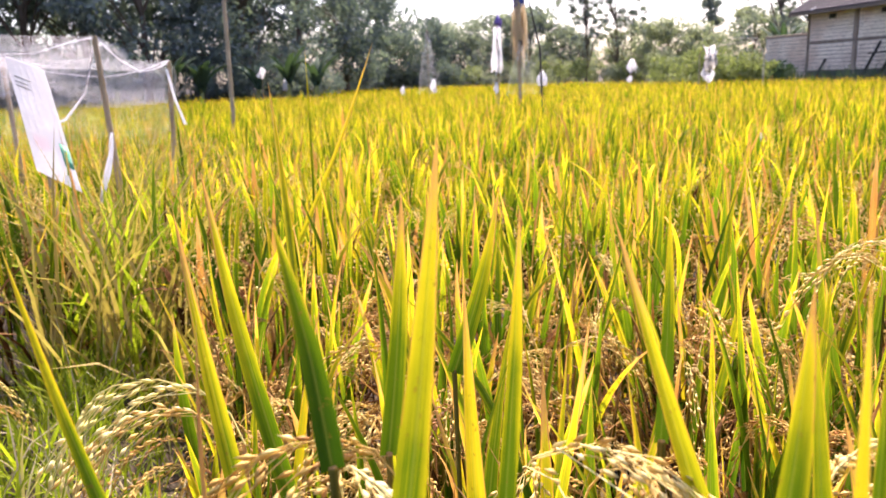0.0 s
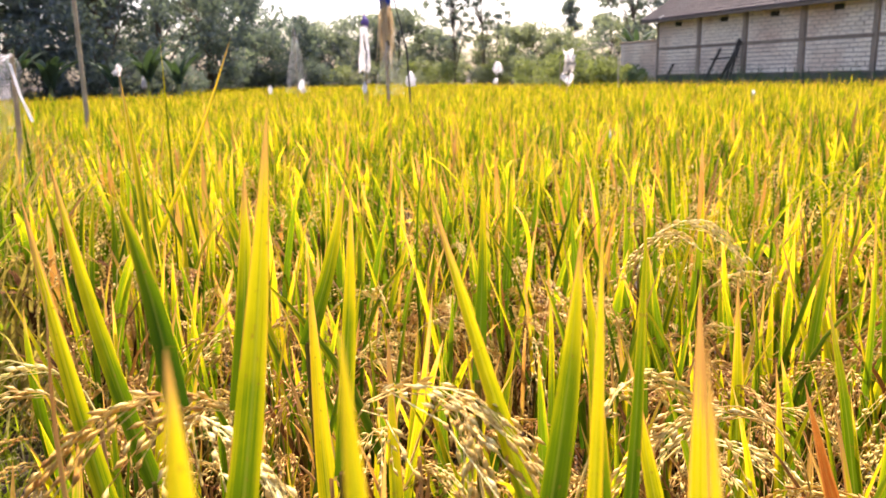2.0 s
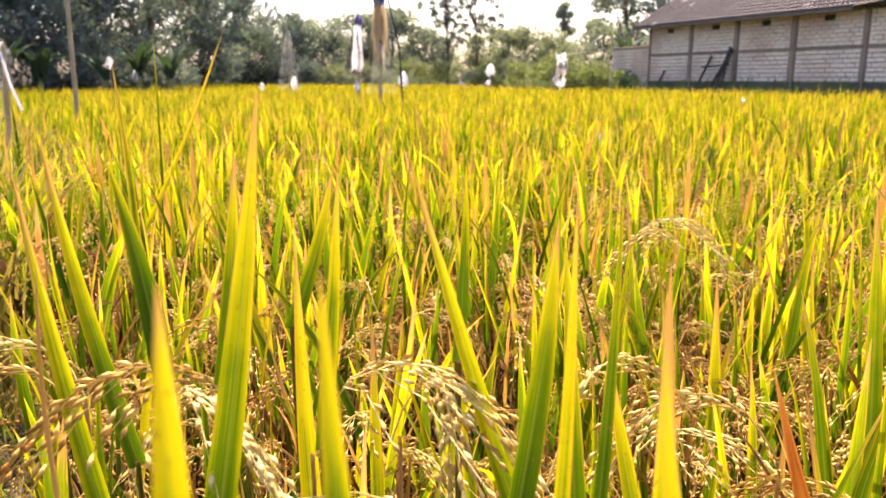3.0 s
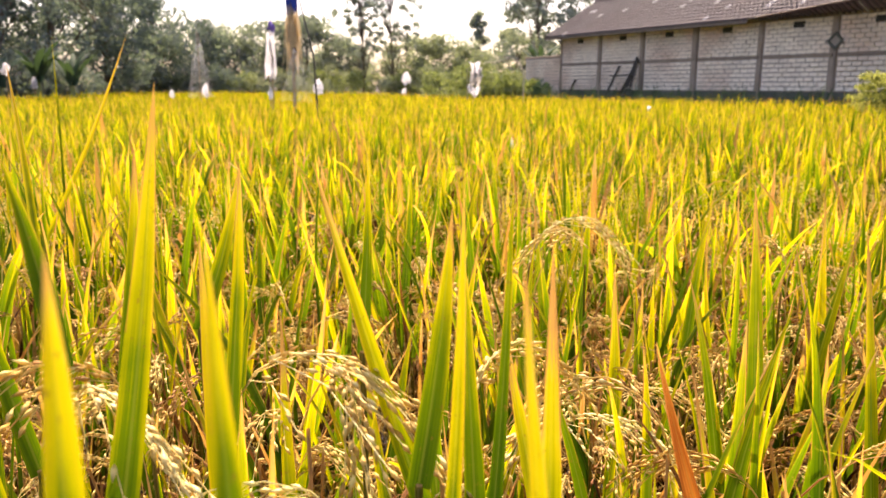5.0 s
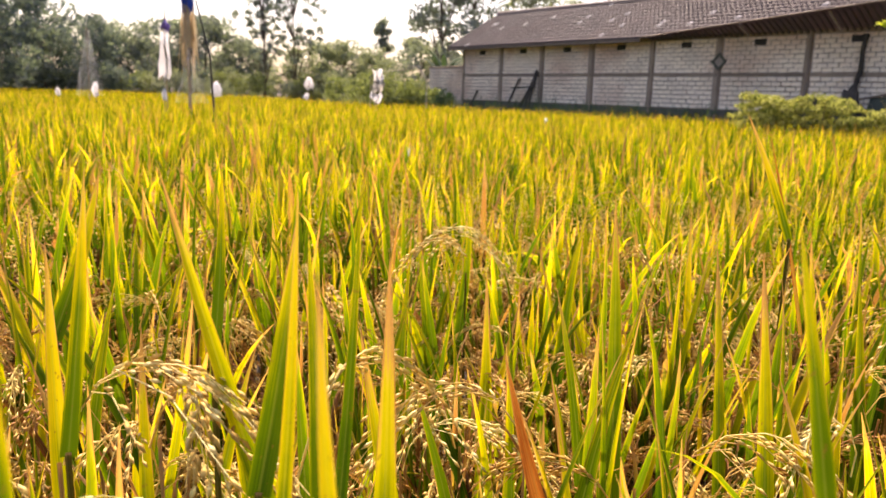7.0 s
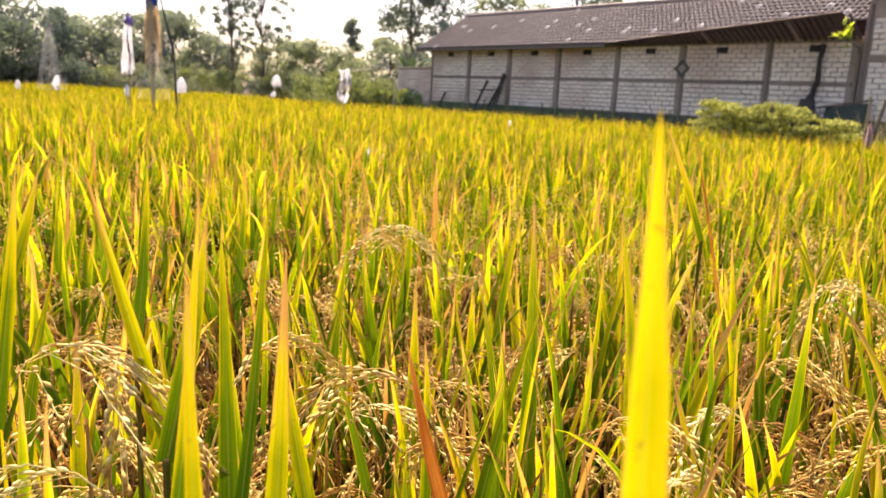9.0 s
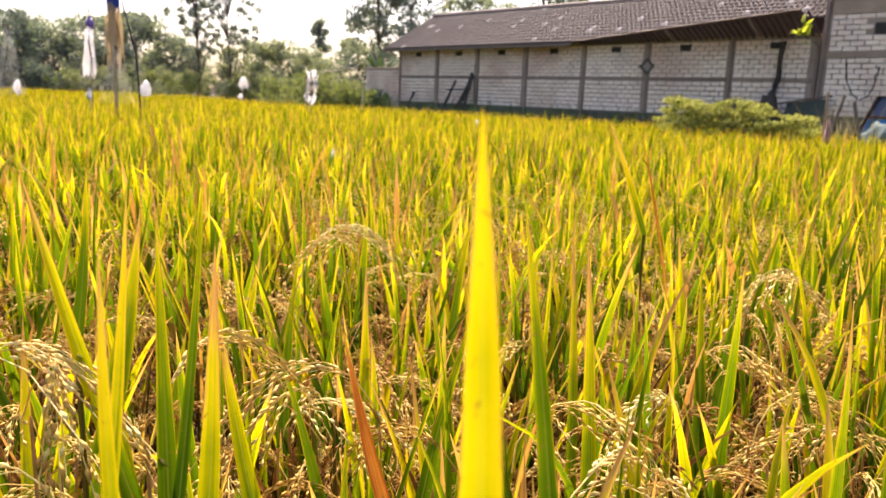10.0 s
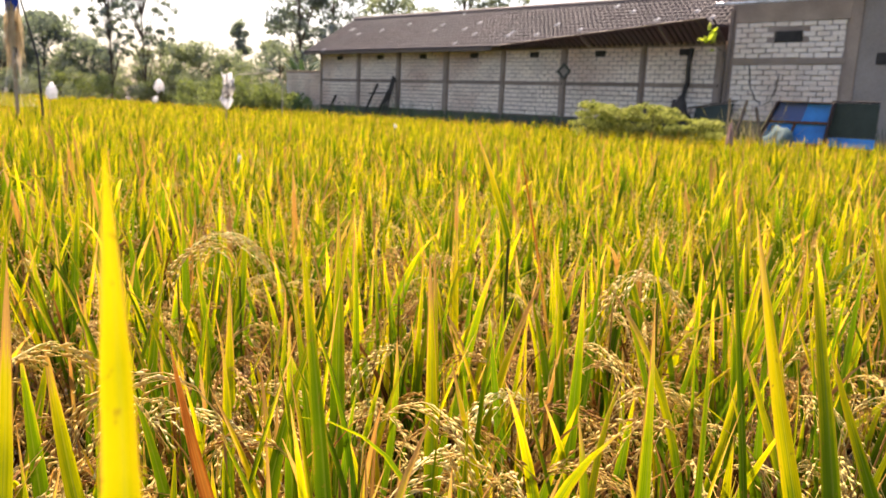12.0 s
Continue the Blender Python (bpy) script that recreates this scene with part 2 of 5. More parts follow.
M_DARKGREEN = plain("dark_green_paint", (0.045, 0.065, 0.05), 0.7, 0.5, 4.0, 30.0)
M_CARTFRAME = plain("dark_rusted_frame", (0.075, 0.05, 0.048), 0.7, 0.5, 8.0, 60.0)
M_WORN = plain("worn_grey_paint", (0.22, 0.22, 0.27), 0.7, 0.7, 5.0, 40.0, dark=(0.05, 0.12, 0.36))
M_CANE = plain("dry_cane", (0.58, 0.51, 0.40), 0.7, 0.35, 6.0, 60.0)
M_INK = plain("dark_ink", (0.06, 0.06, 0.07), 0.6, 0.1)
M_RED = plain("red_print", (0.78, 0.42, 0.40), 0.6, 0.2)
M_GREENPRINT = plain("green_print", (0.04, 0.32, 0.18), 0.6, 0.2)
M_BARK = plain("bark", (0.16, 0.12, 0.09), 0.95, 0.5, 6.0, 40.0, bmp=0.6, dist=0.03)
M_METAL = plain("pale_sheet_metal", (0.72, 0.73, 0.74), 0.35, 0.15, 3.0, 20.0, metal=0.6)
M_DARKSTICK = plain("dark_stick", (0.06, 0.05, 0.04), 0.8, 0.3)
M_RUBBER = plain("tyre_rubber", (0.03, 0.03, 0.03), 0.8, 0.2)


def ground_material():
    m, nt, b, out = mat_base("field_soil")
    pos = nt.nodes.new("ShaderNodeNewGeometry").outputs["Position"]
    a, c = noise_fac(nt, 1.3, 6.0, pos), noise_fac(nt, 45.0, 4.0, pos)
    col = ramp(nt, a, [(0.3, (0.022, 0.014, 0.008)), (0.5, (0.042, 0.028, 0.017)), (0.7, (0.085, 0.060, 0.036))])
    col = mixc(nt, mathn(nt, 'GREATER_THAN', c, 0.56), col, (0.065, 0.047, 0.028))
    nt.links.new(col, b.inputs["Base Color"])
    b.inputs["Roughness"].default_value = 0.95
    bump(nt, b, c, 0.7, 0.02)
    return m


def net_material(name, share):
    m, nt, b, out = mat_base(name)
    uv = nt.nodes.new("ShaderNodeSeparateXYZ")
    nt.links.new(nt.nodes.new("ShaderNodeUVMap").outputs[0], uv.inputs[0])
    def line(s):
        return mathn(nt, 'LESS_THAN', mathn(nt, 'FRACT', mathn(nt, 'MULTIPLY', s, 190.0)), share)
    f = mathn(nt, 'MAXIMUM', line(uv.outputs[0]), line(uv.outputs[1]))
    b.inputs["Base Color"].default_value = (0.85, 0.84, 0.88, 1)
    b.inputs["Roughness"].default_value = 0.5
    tl = nt.nodes.new("ShaderNodeBsdfTranslucent")
    tl.inputs[0].default_value = (0.85, 0.84, 0.88, 1)
    fibre = nt.nodes.new("ShaderNodeMixShader")
    fibre.inputs[0].default_value = 0.5
    nt.links.new(b.outputs[0], fibre.inputs[1])
    nt.links.new(tl.outputs[0], fibre.inputs[2])
    hole = nt.nodes.new("ShaderNodeBsdfTransparent")
    mx = nt.nodes.new("ShaderNodeMixShader")
    nt.links.new(f, mx.inputs[0])
    nt.links.new(hole.outputs[0], mx.inputs[1])
    nt.links.new(fibre.outputs[0], mx.inputs[2])
    nt.links.new(mx.outputs[0], out.inputs[0])
    return m


def tree_leaf(name, a, b_, thr=0.35):
    m, nt, b, out = mat_base(name)
    rnd = nt.nodes.new("ShaderNodeNewGeometry").outputs["Random Per Island"]
    col = ramp(nt, rnd, [(0.0, a), (1.0, b_)])
    nt.links.new(col, b.inputs["Base Color"])
    b.inputs["Roughness"].default_value = 0.75
    b.inputs["Specular IOR Level"].default_value = 0.2
    tr = nt.nodes.new("ShaderNodeBsdfTranslucent")
    nt.links.new(mixc(nt, 1.0, col, (1.3, 1.5, 0.7), 'MULTIPLY'), tr.inputs[0])
    mx = nt.nodes.new("ShaderNodeMixShader")
    mx.inputs[0].default_value = thr
    nt.links.new(b.outputs[0], mx.inputs[1])
    nt.links.new(tr.outputs[0], mx.inputs[2])
    nt.links.new(mx.outputs[0], out.inputs[0])
    return m


M_SOIL, M_NET, M_VEIL = ground_material(), net_material("white_netting", 0.075), net_material("thin_netting", 0.019)
# Distance haze is mixed into these leaf colours; the second also holds shade.
M_TREE_HAZE = tree_leaf("tree_leaves_hazed", (0.17, 0.188, 0.205), (0.27, 0.288, 0.285), 0.42)
M_TREE_SHADE = tree_leaf("tree_leaves_shade_hazed", (0.10, 0.125, 0.145), (0.20, 0.23, 0.24), 0.38)
M_TREE_MID_HAZE = tree_leaf("tree_leaves_mid_hazed", (0.215, 0.228, 0.195), (0.32, 0.33, 0.27), 0.4)
M_SHRUB = tree_leaf("shrub_leaves", (0.14, 0.165, 0.07), (0.30, 0.315, 0.15), 0.35)
M_BUSH = tree_leaf("bush_leaves", (0.05, 0.08, 0.015), (0.62, 0.57, 0.22), 0.35)
M_WEED = tree_leaf("weed_blades", (0.07, 0.11, 0.005), (0.38, 0.42, 0.02), 0.42)
M_WEEDLEAF = tree_leaf("yellow_green_leaves", (0.26, 0.30, 0.03), (0.60, 0.62, 0.10), 0.45)
M_DRYWEED = tree_leaf("dry_weed_blades", (0.30, 0.24, 0.13), (0.52, 0.44, 0.28), 0.25)
M_TANSTRAW = tree_leaf("tan_straw_blades", (0.24, 0.17, 0.05), (0.52, 0.38, 0.14), 0.35)
M_BANANA = tree_leaf("banana_leaf", (0.04, 0.07, 0.045), (0.07, 0.11, 0.065), 0.2)


# ---- mesh helpers ----
RNG = np.random.default_rng(7)


def mesh_of(name, V, Q, UV=None, mats=(), idx=None, smooth=True):
    """A mesh from arrays of corners and faces (three or four corners each)."""
    V, Q = np.asarray(V, np.float32), np.asarray(Q, np.int32)
    k = Q.shape[1]
    me = bpy.data.meshes.new(name)
    me.vertices.add(len(V))
    me.vertices.foreach_set("co", V.ravel())
    me.loops.add(Q.size)
    me.loops.foreach_set("vertex_index", Q.ravel())
    me.polygons.add(len(Q))
    me.polygons.foreach_set("loop_start", np.arange(0, Q.size, k, dtype=np.int32))
    if UV is not None:
        layer = me.uv_layers.new(name="UVMap")
        layer.data.foreach_set("uv", np.asarray(UV, np.float32)[Q.ravel()].ravel())
    for m in mats:
        me.materials.append(m)
    if idx is not None:
        me.polygons.foreach_set("material_index", np.asarray(idx, np.int32))
    me.polygons.foreach_set("use_smooth", np.full(len(Q), smooth))
    me.update(calc_edges=True)
    return me


def join(*pieces):
    """Several (V, Q, UV) into one."""
    Vs, Qs, Us, n = [], [], [], 0
    for V, Q, U in pieces:
        Vs.append(V), Qs.append(np.asarray(Q) + n), Us.append(U)
        n += len(V)
    return np.concatenate(Vs), np.concatenate(Qs), np.concatenate(Us)


def part(name, bm, material, parent, label="", at=None):
    """Links a bmesh or a mesh as one object under a thing or a part."""
    if isinstance(bm, bmesh.types.BMesh):
        me = bpy.data.meshes.new(name)
        bm.to_mesh(me)
        bm.free()
    else:
        me = bm
    if material is not None and len(me.materials) == 0:
        me.materials.append(material)
    ob = new(name, me)
    if parent is not None:
        ob.parent = parent
    if at is not None:
        ob.matrix_basis = at
    return tagged(ob, label)


def thing(name, label, category, at=None, group="", kind=""):
    ob = new(name)
    ob.empty_display_size = 0.1
    if at is not None:
        ob.matrix_basis = at
    return tagged(ob, label, category, group, kind)


def solid(ob, t=0.004):
    m = ob.modifiers.new("thickness", 'SOLIDIFY')
    m.thickness = t
    return ob


def box_bm(x0, x1, y0, y1, z0, z1, bevel=0.0, seg=1):
    bm = bmesh.new()
    bmesh.ops.create_cube(bm, size=1.0)
    for v in bm.verts:
        v.co = Vector(((x0 + x1) / 2 + v.co.x * (x1 - x0), (y0 + y1) / 2 + v.co.y * (y1 - y0), (z0 + z1) / 2 + v.co.z * (z1 - z0)))
    if bevel:
        bmesh.ops.bevel(bm, geom=bm.edges[:], offset=bevel, segments=seg, affect='EDGES', profile=0.5)
    return bm


def tube(points, radii, sides=8):
    """Corners and faces of a round bar along points."""
    P, R = np.asarray(points, float), np.broadcast_to(np.asarray(radii, float), (len(points),))
    T = np.gradient(P, axis=0)
    T /= np.linalg.norm(T, axis=1)[:, None] + 1e-9
    ref = np.where(np.abs(T[:, 2:3]) > 0.9, np.array([[1.0, 0, 0]]), np.array([[0, 0, 1.0]]))
    A = np.cross(T, ref)
    A /= np.linalg.norm(A, axis=1)[:, None]
    B = np.cross(T, A)
    ang = np.linspace(0, 2 * np.pi, sides, endpoint=False)
    V = P[:, None] + R[:, None, None] * (A[:, None] * np.cos(ang)[None, :, None] + B[:, None] * np.sin(ang)[None, :, None])
    n = len(P)
    i, j = np.meshgrid(np.arange(n - 1), np.arange(sides), indexing="ij")
    Q = np.stack([i * sides + j, i * sides + (j + 1) % sides, (i + 1) * sides + (j + 1) % sides, (i + 1) * sides + j], -1).reshape(-1, 4)
    U = np.stack(np.broadcast_arrays(np.linspace(0, 1, sides)[None, :], np.linspace(0, 1, n)[:, None]), -1).reshape(-1, 2)
    return V.reshape(-1, 3), Q, U


def tube_mesh(name, points, radii, sides=8):
    V, Q, U = tube(points, radii, sides)
    return mesh_of(name, V, Q, U)


# ---- rice: blades, ears, stems ----
def blades(base, az, length, width, lean, bend, segs=8, across=3, twist=None, sway=None):
    """Many blades at once: each rises from base, leans by lean and arches by bend towards az."""
    n = len(base)
    s = np.linspace(0, 1, segs + 1)
    th = lean[:, None] + bend[:, None] * s[None] ** 1.8
    step = length[:, None] / segs
    h = np.concatenate([np.zeros((n, 1)), np.cumsum(np.sin((th[:, 1:] + th[:, :-1]) / 2) * step, 1)], 1)
    z = np.concatenate([np.zeros((n, 1)), np.cumsum(np.cos((th[:, 1:] + th[:, :-1]) / 2) * step, 1)], 1)
    ca, sa = np.cos(az)[:, None], np.sin(az)[:, None]
    C = np.stack([base[:, 0:1] + h * ca, base[:, 1:2] + h * sa, base[:, 2:3] + z], -1)
    prof = (0.66 + 1.05 * s - 0.35 * s ** 2) * (1 - s ** 1.7) + 0.004
    prof = np.where(s > 0.999, 0.02, prof)
    tw = (np.zeros(n) if twist is None else twist)[:, None] * (0.35 + 0.65 * s[None])
    side = np.stack([-sa * np.ones_like(s), ca * np.ones_like(s), np.zeros((n, segs + 1))], -1)
    nrm = np.stack([np.cos(th) * ca, np.cos(th) * sa, -np.sin(th)], -1)
    W = side * np.cos(tw)[..., None] + nrm * np.sin(tw)[..., None]
    N = -side * np.sin(tw)[..., None] + nrm * np.cos(tw)[..., None]
    half = 0.5 * width[:, None] * prof[None]
    if across == 3:
        offs = [(-1, 0.0), (0, -0.55), (1, 0.0)]
    else:
        offs = [(-1, 0.0), (1, 0.0)]
    V = np.stack([C + W * (half * o)[..., None] + N * (half * d)[..., None] for o, d in offs], 2)
    a = across
    i, j, k = np.meshgrid(np.arange(n), np.arange(segs), np.arange(a - 1), indexing="ij")
    o = i * (segs + 1) * a + j * a + k
    Q = np.stack([o, o + 1, o + 1 + a, o + a], -1).reshape(-1, 4)
    U = np.stack(np.broadcast_arrays(np.linspace(0, 1, a)[None, None, :], s[None, :, None] ** 1.1, np.zeros((n, 1, 1)))[:2], -1)
    return V.reshape(-1, 3), Q, U.reshape(-1, 2)


def grains(P, D, L, R):
    """Plump three-sided husked grains pointed at both ends."""
    n, k = len(P), 3
    D = D / (np.linalg.norm(D, axis=1)[:, None] + 1e-9)
    A = np.cross(D, np.array([0.31, 0.52, 0.79]))
    A /= np.linalg.norm(A, axis=1)[:, None] + 1e-9
    B = np.cross(D, A)
    a = np.arange(k) * 2 * np.pi / k
    mid = (P + D * (L * 0.45)[:, None])[:, None] + (A[:, None] * np.cos(a)[None, :, None] + B[:, None] * np.sin(a)[None, :, None]) * R[:, None, None]
    V = np.concatenate([P[:, None], mid, (P + D * L[:, None])[:, None]], 1)
    F = [(0, 1 + (i + 1) % k, 1 + i) for i in range(k)] + [(k + 1, 1 + i, 1 + (i + 1) % k) for i in range(k)]
    Q = (np.array(F)[None] + (np.arange(n) * (k + 2))[:, None, None]).reshape(-1, 3)
    return V.reshape(-1, 3), Q, np.zeros((n * (k + 2), 2))


def ear(rng, length=0.22, droop=2.3, count=8, per=9, grain=0.0105, fat=0.0019, simple=False, branch=1.0):
    """One ripe ear: a stalk that arches over, side branches hanging from it, grains along them."""
    s = np.linspace(0, 1, 12)
    th = 0.12 + droop * s ** 1.25
    st = length / 11
    x = np.concatenate([[0], np.cumsum(np.sin((th[1:] + th[:-1]) / 2) * st)])
    z = np.concatenate([[0], np.cumsum(np.cos((th[1:] + th[:-1]) / 2) * st)])
    y = 0.012 * np.sin(s * 5 + rng.uniform(0, 6))
    C = np.stack([x, y, z], -1)
    P, D = [], []
    pieces = [] if simple else [tube(C[[0, 2, 4, 6, 8, 9, 11]], np.linspace(0.0014, 0.0006, 7), 3)]
    for b in range(count):
        t = 0.28 + 0.72 * (b + rng.uniform(0, 0.8)) / count
        i = min(t, 0.999) * 11
        f, i = i % 1, int(i)
        p0 = C[i] * (1 - f) + C[i + 1] * f
        tan = C[i + 1] - C[i]
        tan /= np.linalg.norm(tan)
        a = rng.uniform(0, 2 * np.pi)
        out = np.array([0.25 * math.cos(a), math.sin(a), 0.35 * math.cos(a)])
        d0 = tan * 0.95 + out * rng.uniform(0.10, 0.42)
        d0 /= np.linalg.norm(d0)
        bl = branch * rng.uniform(0.06, 0.115) * length / 0.22 * (1.15 - 0.4 * t)
        q = np.linspace(0, 1, per + 1)[:, None]
        B = p0 + d0 * bl * q + np.array([0.0, 0.0, -0.75]) * bl * q ** 1.7
        if not simple:
            pieces.append(tube(B[[0, per // 2, per]], 0.0006, 3))
        for g in range(1, per + 1):
            dv = B[g] - B[g - 1]
            dv /= np.linalg.norm(dv)
            jit = rng.normal(0, 0.12, 3) + np.cross(dv, (0.3, 0.2, 0.9)) * (0.30 if g % 2 else -0.30)
            P.append(B[g] - dv * 0.003)
            D.append(dv + jit)
    P, D = np.array(P), np.array(D)
    L = rng.uniform(0.85, 1.12, len(P)) * grain
    pieces.append(grains(P, D, L, np.full(len(P), fat)))
    pieces = [(v, np.concatenate([q[:, [0, 1, 2]], q[:, [0, 2, 3]]]) if q.shape[1] == 4 else q, u) for v, q, u in pieces]
    return join(*pieces)


LEAF_MESHES = []
for k in range(48):
    mat = LEAVES[[0, 1, 2, 1, 0, 1, 1, 2, 0, 3, 1, 1][k % 12]]
    L = RNG.uniform(0.34, 0.56)
    dry = mat is M_DRY
    V, Q, U = blades(np.zeros((1, 3)), np.zeros(1), np.array([L * (0.75 if dry else 1)]), np.array([RNG.uniform(0.014, 0.028) * (0.6 if dry else 1)]),
                     np.array([RNG.uniform(0.02, 0.24)]), np.array([RNG.uniform(0.0, 0.30) if RNG.random() < 0.88 else RNG.uniform(0.5, 1.4)]), 9, 3, np.array([RNG.uniform(-1.0, 1.0)]))
    LEAF_MESHES.append(mesh_of("leaf", V, Q, U, [mat]))
DEAD_MESHES = []
for k in range(10):
    pieces = [blades(np.array([[0.0, 0.0, 0.06 * j]]), np.array([2.4 * j]), np.array([RNG.uniform(0.2, 0.36)]), np.array([RNG.uniform(0.007, 0.013)]), np.array([RNG.uniform(0.1, 0.5)]), np.array([RNG.uniform(0.4, 2.2)]), 6, 3, np.array([RNG.uniform(-1.5, 1.5)])) for j in range(2)]
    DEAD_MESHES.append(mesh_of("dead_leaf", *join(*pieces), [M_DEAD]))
EAR_MESHES = []
for k in range(10):
    V, Q, U = ear(RNG, RNG.uniform(0.18, 0.25), RNG.uniform(1.8, 2.85), 10, 6, 0.0148, 0.0024, branch=1.25)
    EAR_MESHES.append(mesh_of("ear", V, Q, U, [M_GRAIN]))
HEAVY_EARS = []
for k in range(6):
    V, Q, U = ear(RNG, RNG.uniform(0.19, 0.24), RNG.uniform(2.2, 2.9), 12, 6, 0.0158, 0.0027, branch=1.35)
    HEAVY_EARS.append(mesh_of("ear", V, Q, U, [M_PALE_GRAIN if k % 3 else M_GRAIN]))
STEM_MESHES = []
for k in range(6):
    b = RNG.uniform(-0.05, 0.05, 2)
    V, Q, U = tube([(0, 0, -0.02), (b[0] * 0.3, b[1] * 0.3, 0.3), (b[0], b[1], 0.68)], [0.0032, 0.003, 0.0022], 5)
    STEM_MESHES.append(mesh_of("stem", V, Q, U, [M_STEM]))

RICE_LABEL = "ripe rice plant with yellow-green blades and drooping golden ears"


def rice_plant(at, leaves=8, ears=9, stems=7, rng=RNG):
    """One hill of rice: stems from the mud, erect blades, arching ears."""
    p = thing("rice_plant", RICE_LABEL, "rice plant", at, "rice plants along the field edge")
    for _ in range(stems):
        a = rng.uniform(0, 360)
        part("stem", STEM_MESHES[rng.integers(6)], None, p, at=pose(rng.uniform(-0.03, 0.03), rng.uniform(-0.03, 0.03), 0, rng.uniform(-6, 6), rng.uniform(-6, 6), a))
    for _ in range(leaves):
        part("leaf", LEAF_MESHES[rng.integers(48)], None, p, at=pose(rng.uniform(-0.06, 0.06), rng.uniform(-0.06, 0.06), rng.uniform(0.38, 0.66), rng.uniform(-10, 10), rng.uniform(-11, 11), rng.uniform(0, 360)))
    for _ in range(9):
        part("dead_leaf", DEAD_MESHES[rng.integers(10)], None, p, "withered brown lower blade", at=pose(rng.uniform(-0.05, 0.05), rng.uniform(-0.05, 0.05), rng.uniform(0.08, 0.50), rng.uniform(-14, 14), rng.uniform(-14, 14), rng.uniform(0, 360)))
    for _ in range(ears):
        part("ear", EAR_MESHES[rng.integers(10)], None, p, "drooping ear of ripe golden grain", at=pose(rng.uniform(-0.06, 0.06), rng.uniform(-0.06, 0.06), rng.uniform(0.34, 0.70), rng.uniform(-8, 8), rng.uniform(-8, 8), rng.uniform(0, 360)))
    return p


# ---- plan of the field ----
WALL_A, WALL_D = np.array([13.27, 26.22]), np.array([0.1908, -0.9816])
WALL_N = np.array([0.9816, 0.1908])       # into the barn


def edge_x(y):
    """The weedy bank along the field's left side."""
    return -0.26 - 0.25 * (y - 0.6)


def path_gap(x, y):
    """Distance from the line along which the camera is carried."""
    a, b = np.array([-0.03, 0.17]), np.array([0.18, -0.23])
    t = np.clip(((x - a[0]) * (b - a)[0] + (y - a[1]) * (b - a)[1]) / ((b - a) @ (b - a)), 0, 1)
    return np.hypot(x - a[0] - t * (b - a)[0], y - a[1] - t * (b - a)[1])


def in_field(x, y):
    wall = (x - WALL_A[0]) * WALL_N[0] + (y - WALL_A[1]) * WALL_N[1]
    bank = edge_x(y)
    off = np.abs(x - bank + 0.27) > 0.29 * np.clip((3.6 - y) / 1.2, 0.1, 1.0)
    ahead = (y > 0.32 - 0.75 * np.clip(x, 0, 0.9)) & (path_gap(x, y) > 0.34)
    return (wall < -1.6) & off & ahead & (y < 56) & (x > -22)


# ---- ground ----
def ground_sheet():
    r = np.concatenate([[0.0], np.geomspace(0.25, 2600, 70)])
    n = 120
    a = np.linspace(0, 2 * np.pi, n, endpoint=False)
    X, Y = r[:, None] * np.cos(a), r[:, None] * np.sin(a)
    bank = np.exp(-((X - edge_x(Y) + 0.40) / 0.30) ** 2) * 0.30 * (np.abs(Y) < 40)
    Z = bank + 0.015 * np.sin(X * 3.1) * np.cos(Y * 2.7)
    V = np.stack([X, Y, Z], -1).reshape(-1, 3)
    i, j = np.meshgrid(np.arange(len(r) - 1), np.arange(n), indexing="ij")
    Q = np.stack([i * n + j, (i + 1) * n + j, (i + 1) * n + (j + 1) % n, i * n + (j + 1) % n], -1).reshape(-1, 4)
    return mesh_of("ground", V, Q, None, [M_SOIL])


tagged(new("ground", ground_sheet()), "brown paddy soil with dry straw and a low weedy bank", "ground", kind="structure")


# ---- the barn ----
def wall_frame(u, w, z):
    """Point on the barn: u along its wall, w into it, z up."""
    p = WALL_A + WALL_D * u + WALL_N * w
    return Vector((p[0], p[1], z))


BARN_M = Matrix(((WALL_D[0], WALL_N[0], 0, WALL_A[0]), (WALL_D[1], WALL_N[1], 0, WALL_A[1]), (0, 0, 1, 0), (0, 0, 0, 1)))
COLS = (0.0, 2.19, 4.27, 6.49, 8.78, 10.97, 13.38, 15.46)     # column places along the wall
BAYS, WALL_L = 7, 15.463
BLOCK_BASE, BAND_Z, WALL_TOP = 1.10, 2.0, 3.05

barn = thing("barn", "long barn of pale limestone blocks with a dark clay tile roof", "barn", BARN_M)
wall = part("wall", box_bm(0, WALL_L, 0.012, 0.16, 0, WALL_TOP), M_MORTAR, barn, "pale block wall with grey mortar joints")
part("end_wall", box_bm(0.0, 0.15, 0.16, 4.2, 0, WALL_TOP), M_MORTAR, barn)
part("back_wall", box_bm(0, WALL_L + 6, 4.2, 4.35, 0, WALL_TOP), M_MORTAR, barn)
part("plinth", box_bm(-0.02, WALL_L, -0.03, 0.012, 0, BLOCK_BASE - 0.01, 0.008), M_PLINTH, barn, "dark mossy rendered plinth")
for i in range(BAYS + 1):
    part("column", box_bm(COLS[i] - 0.034, COLS[i] + 0.034, -0.035, 0.012, 0.02, WALL_TOP - 0.02, 0.008), M_COLUMN, barn, "stained grey concrete column")
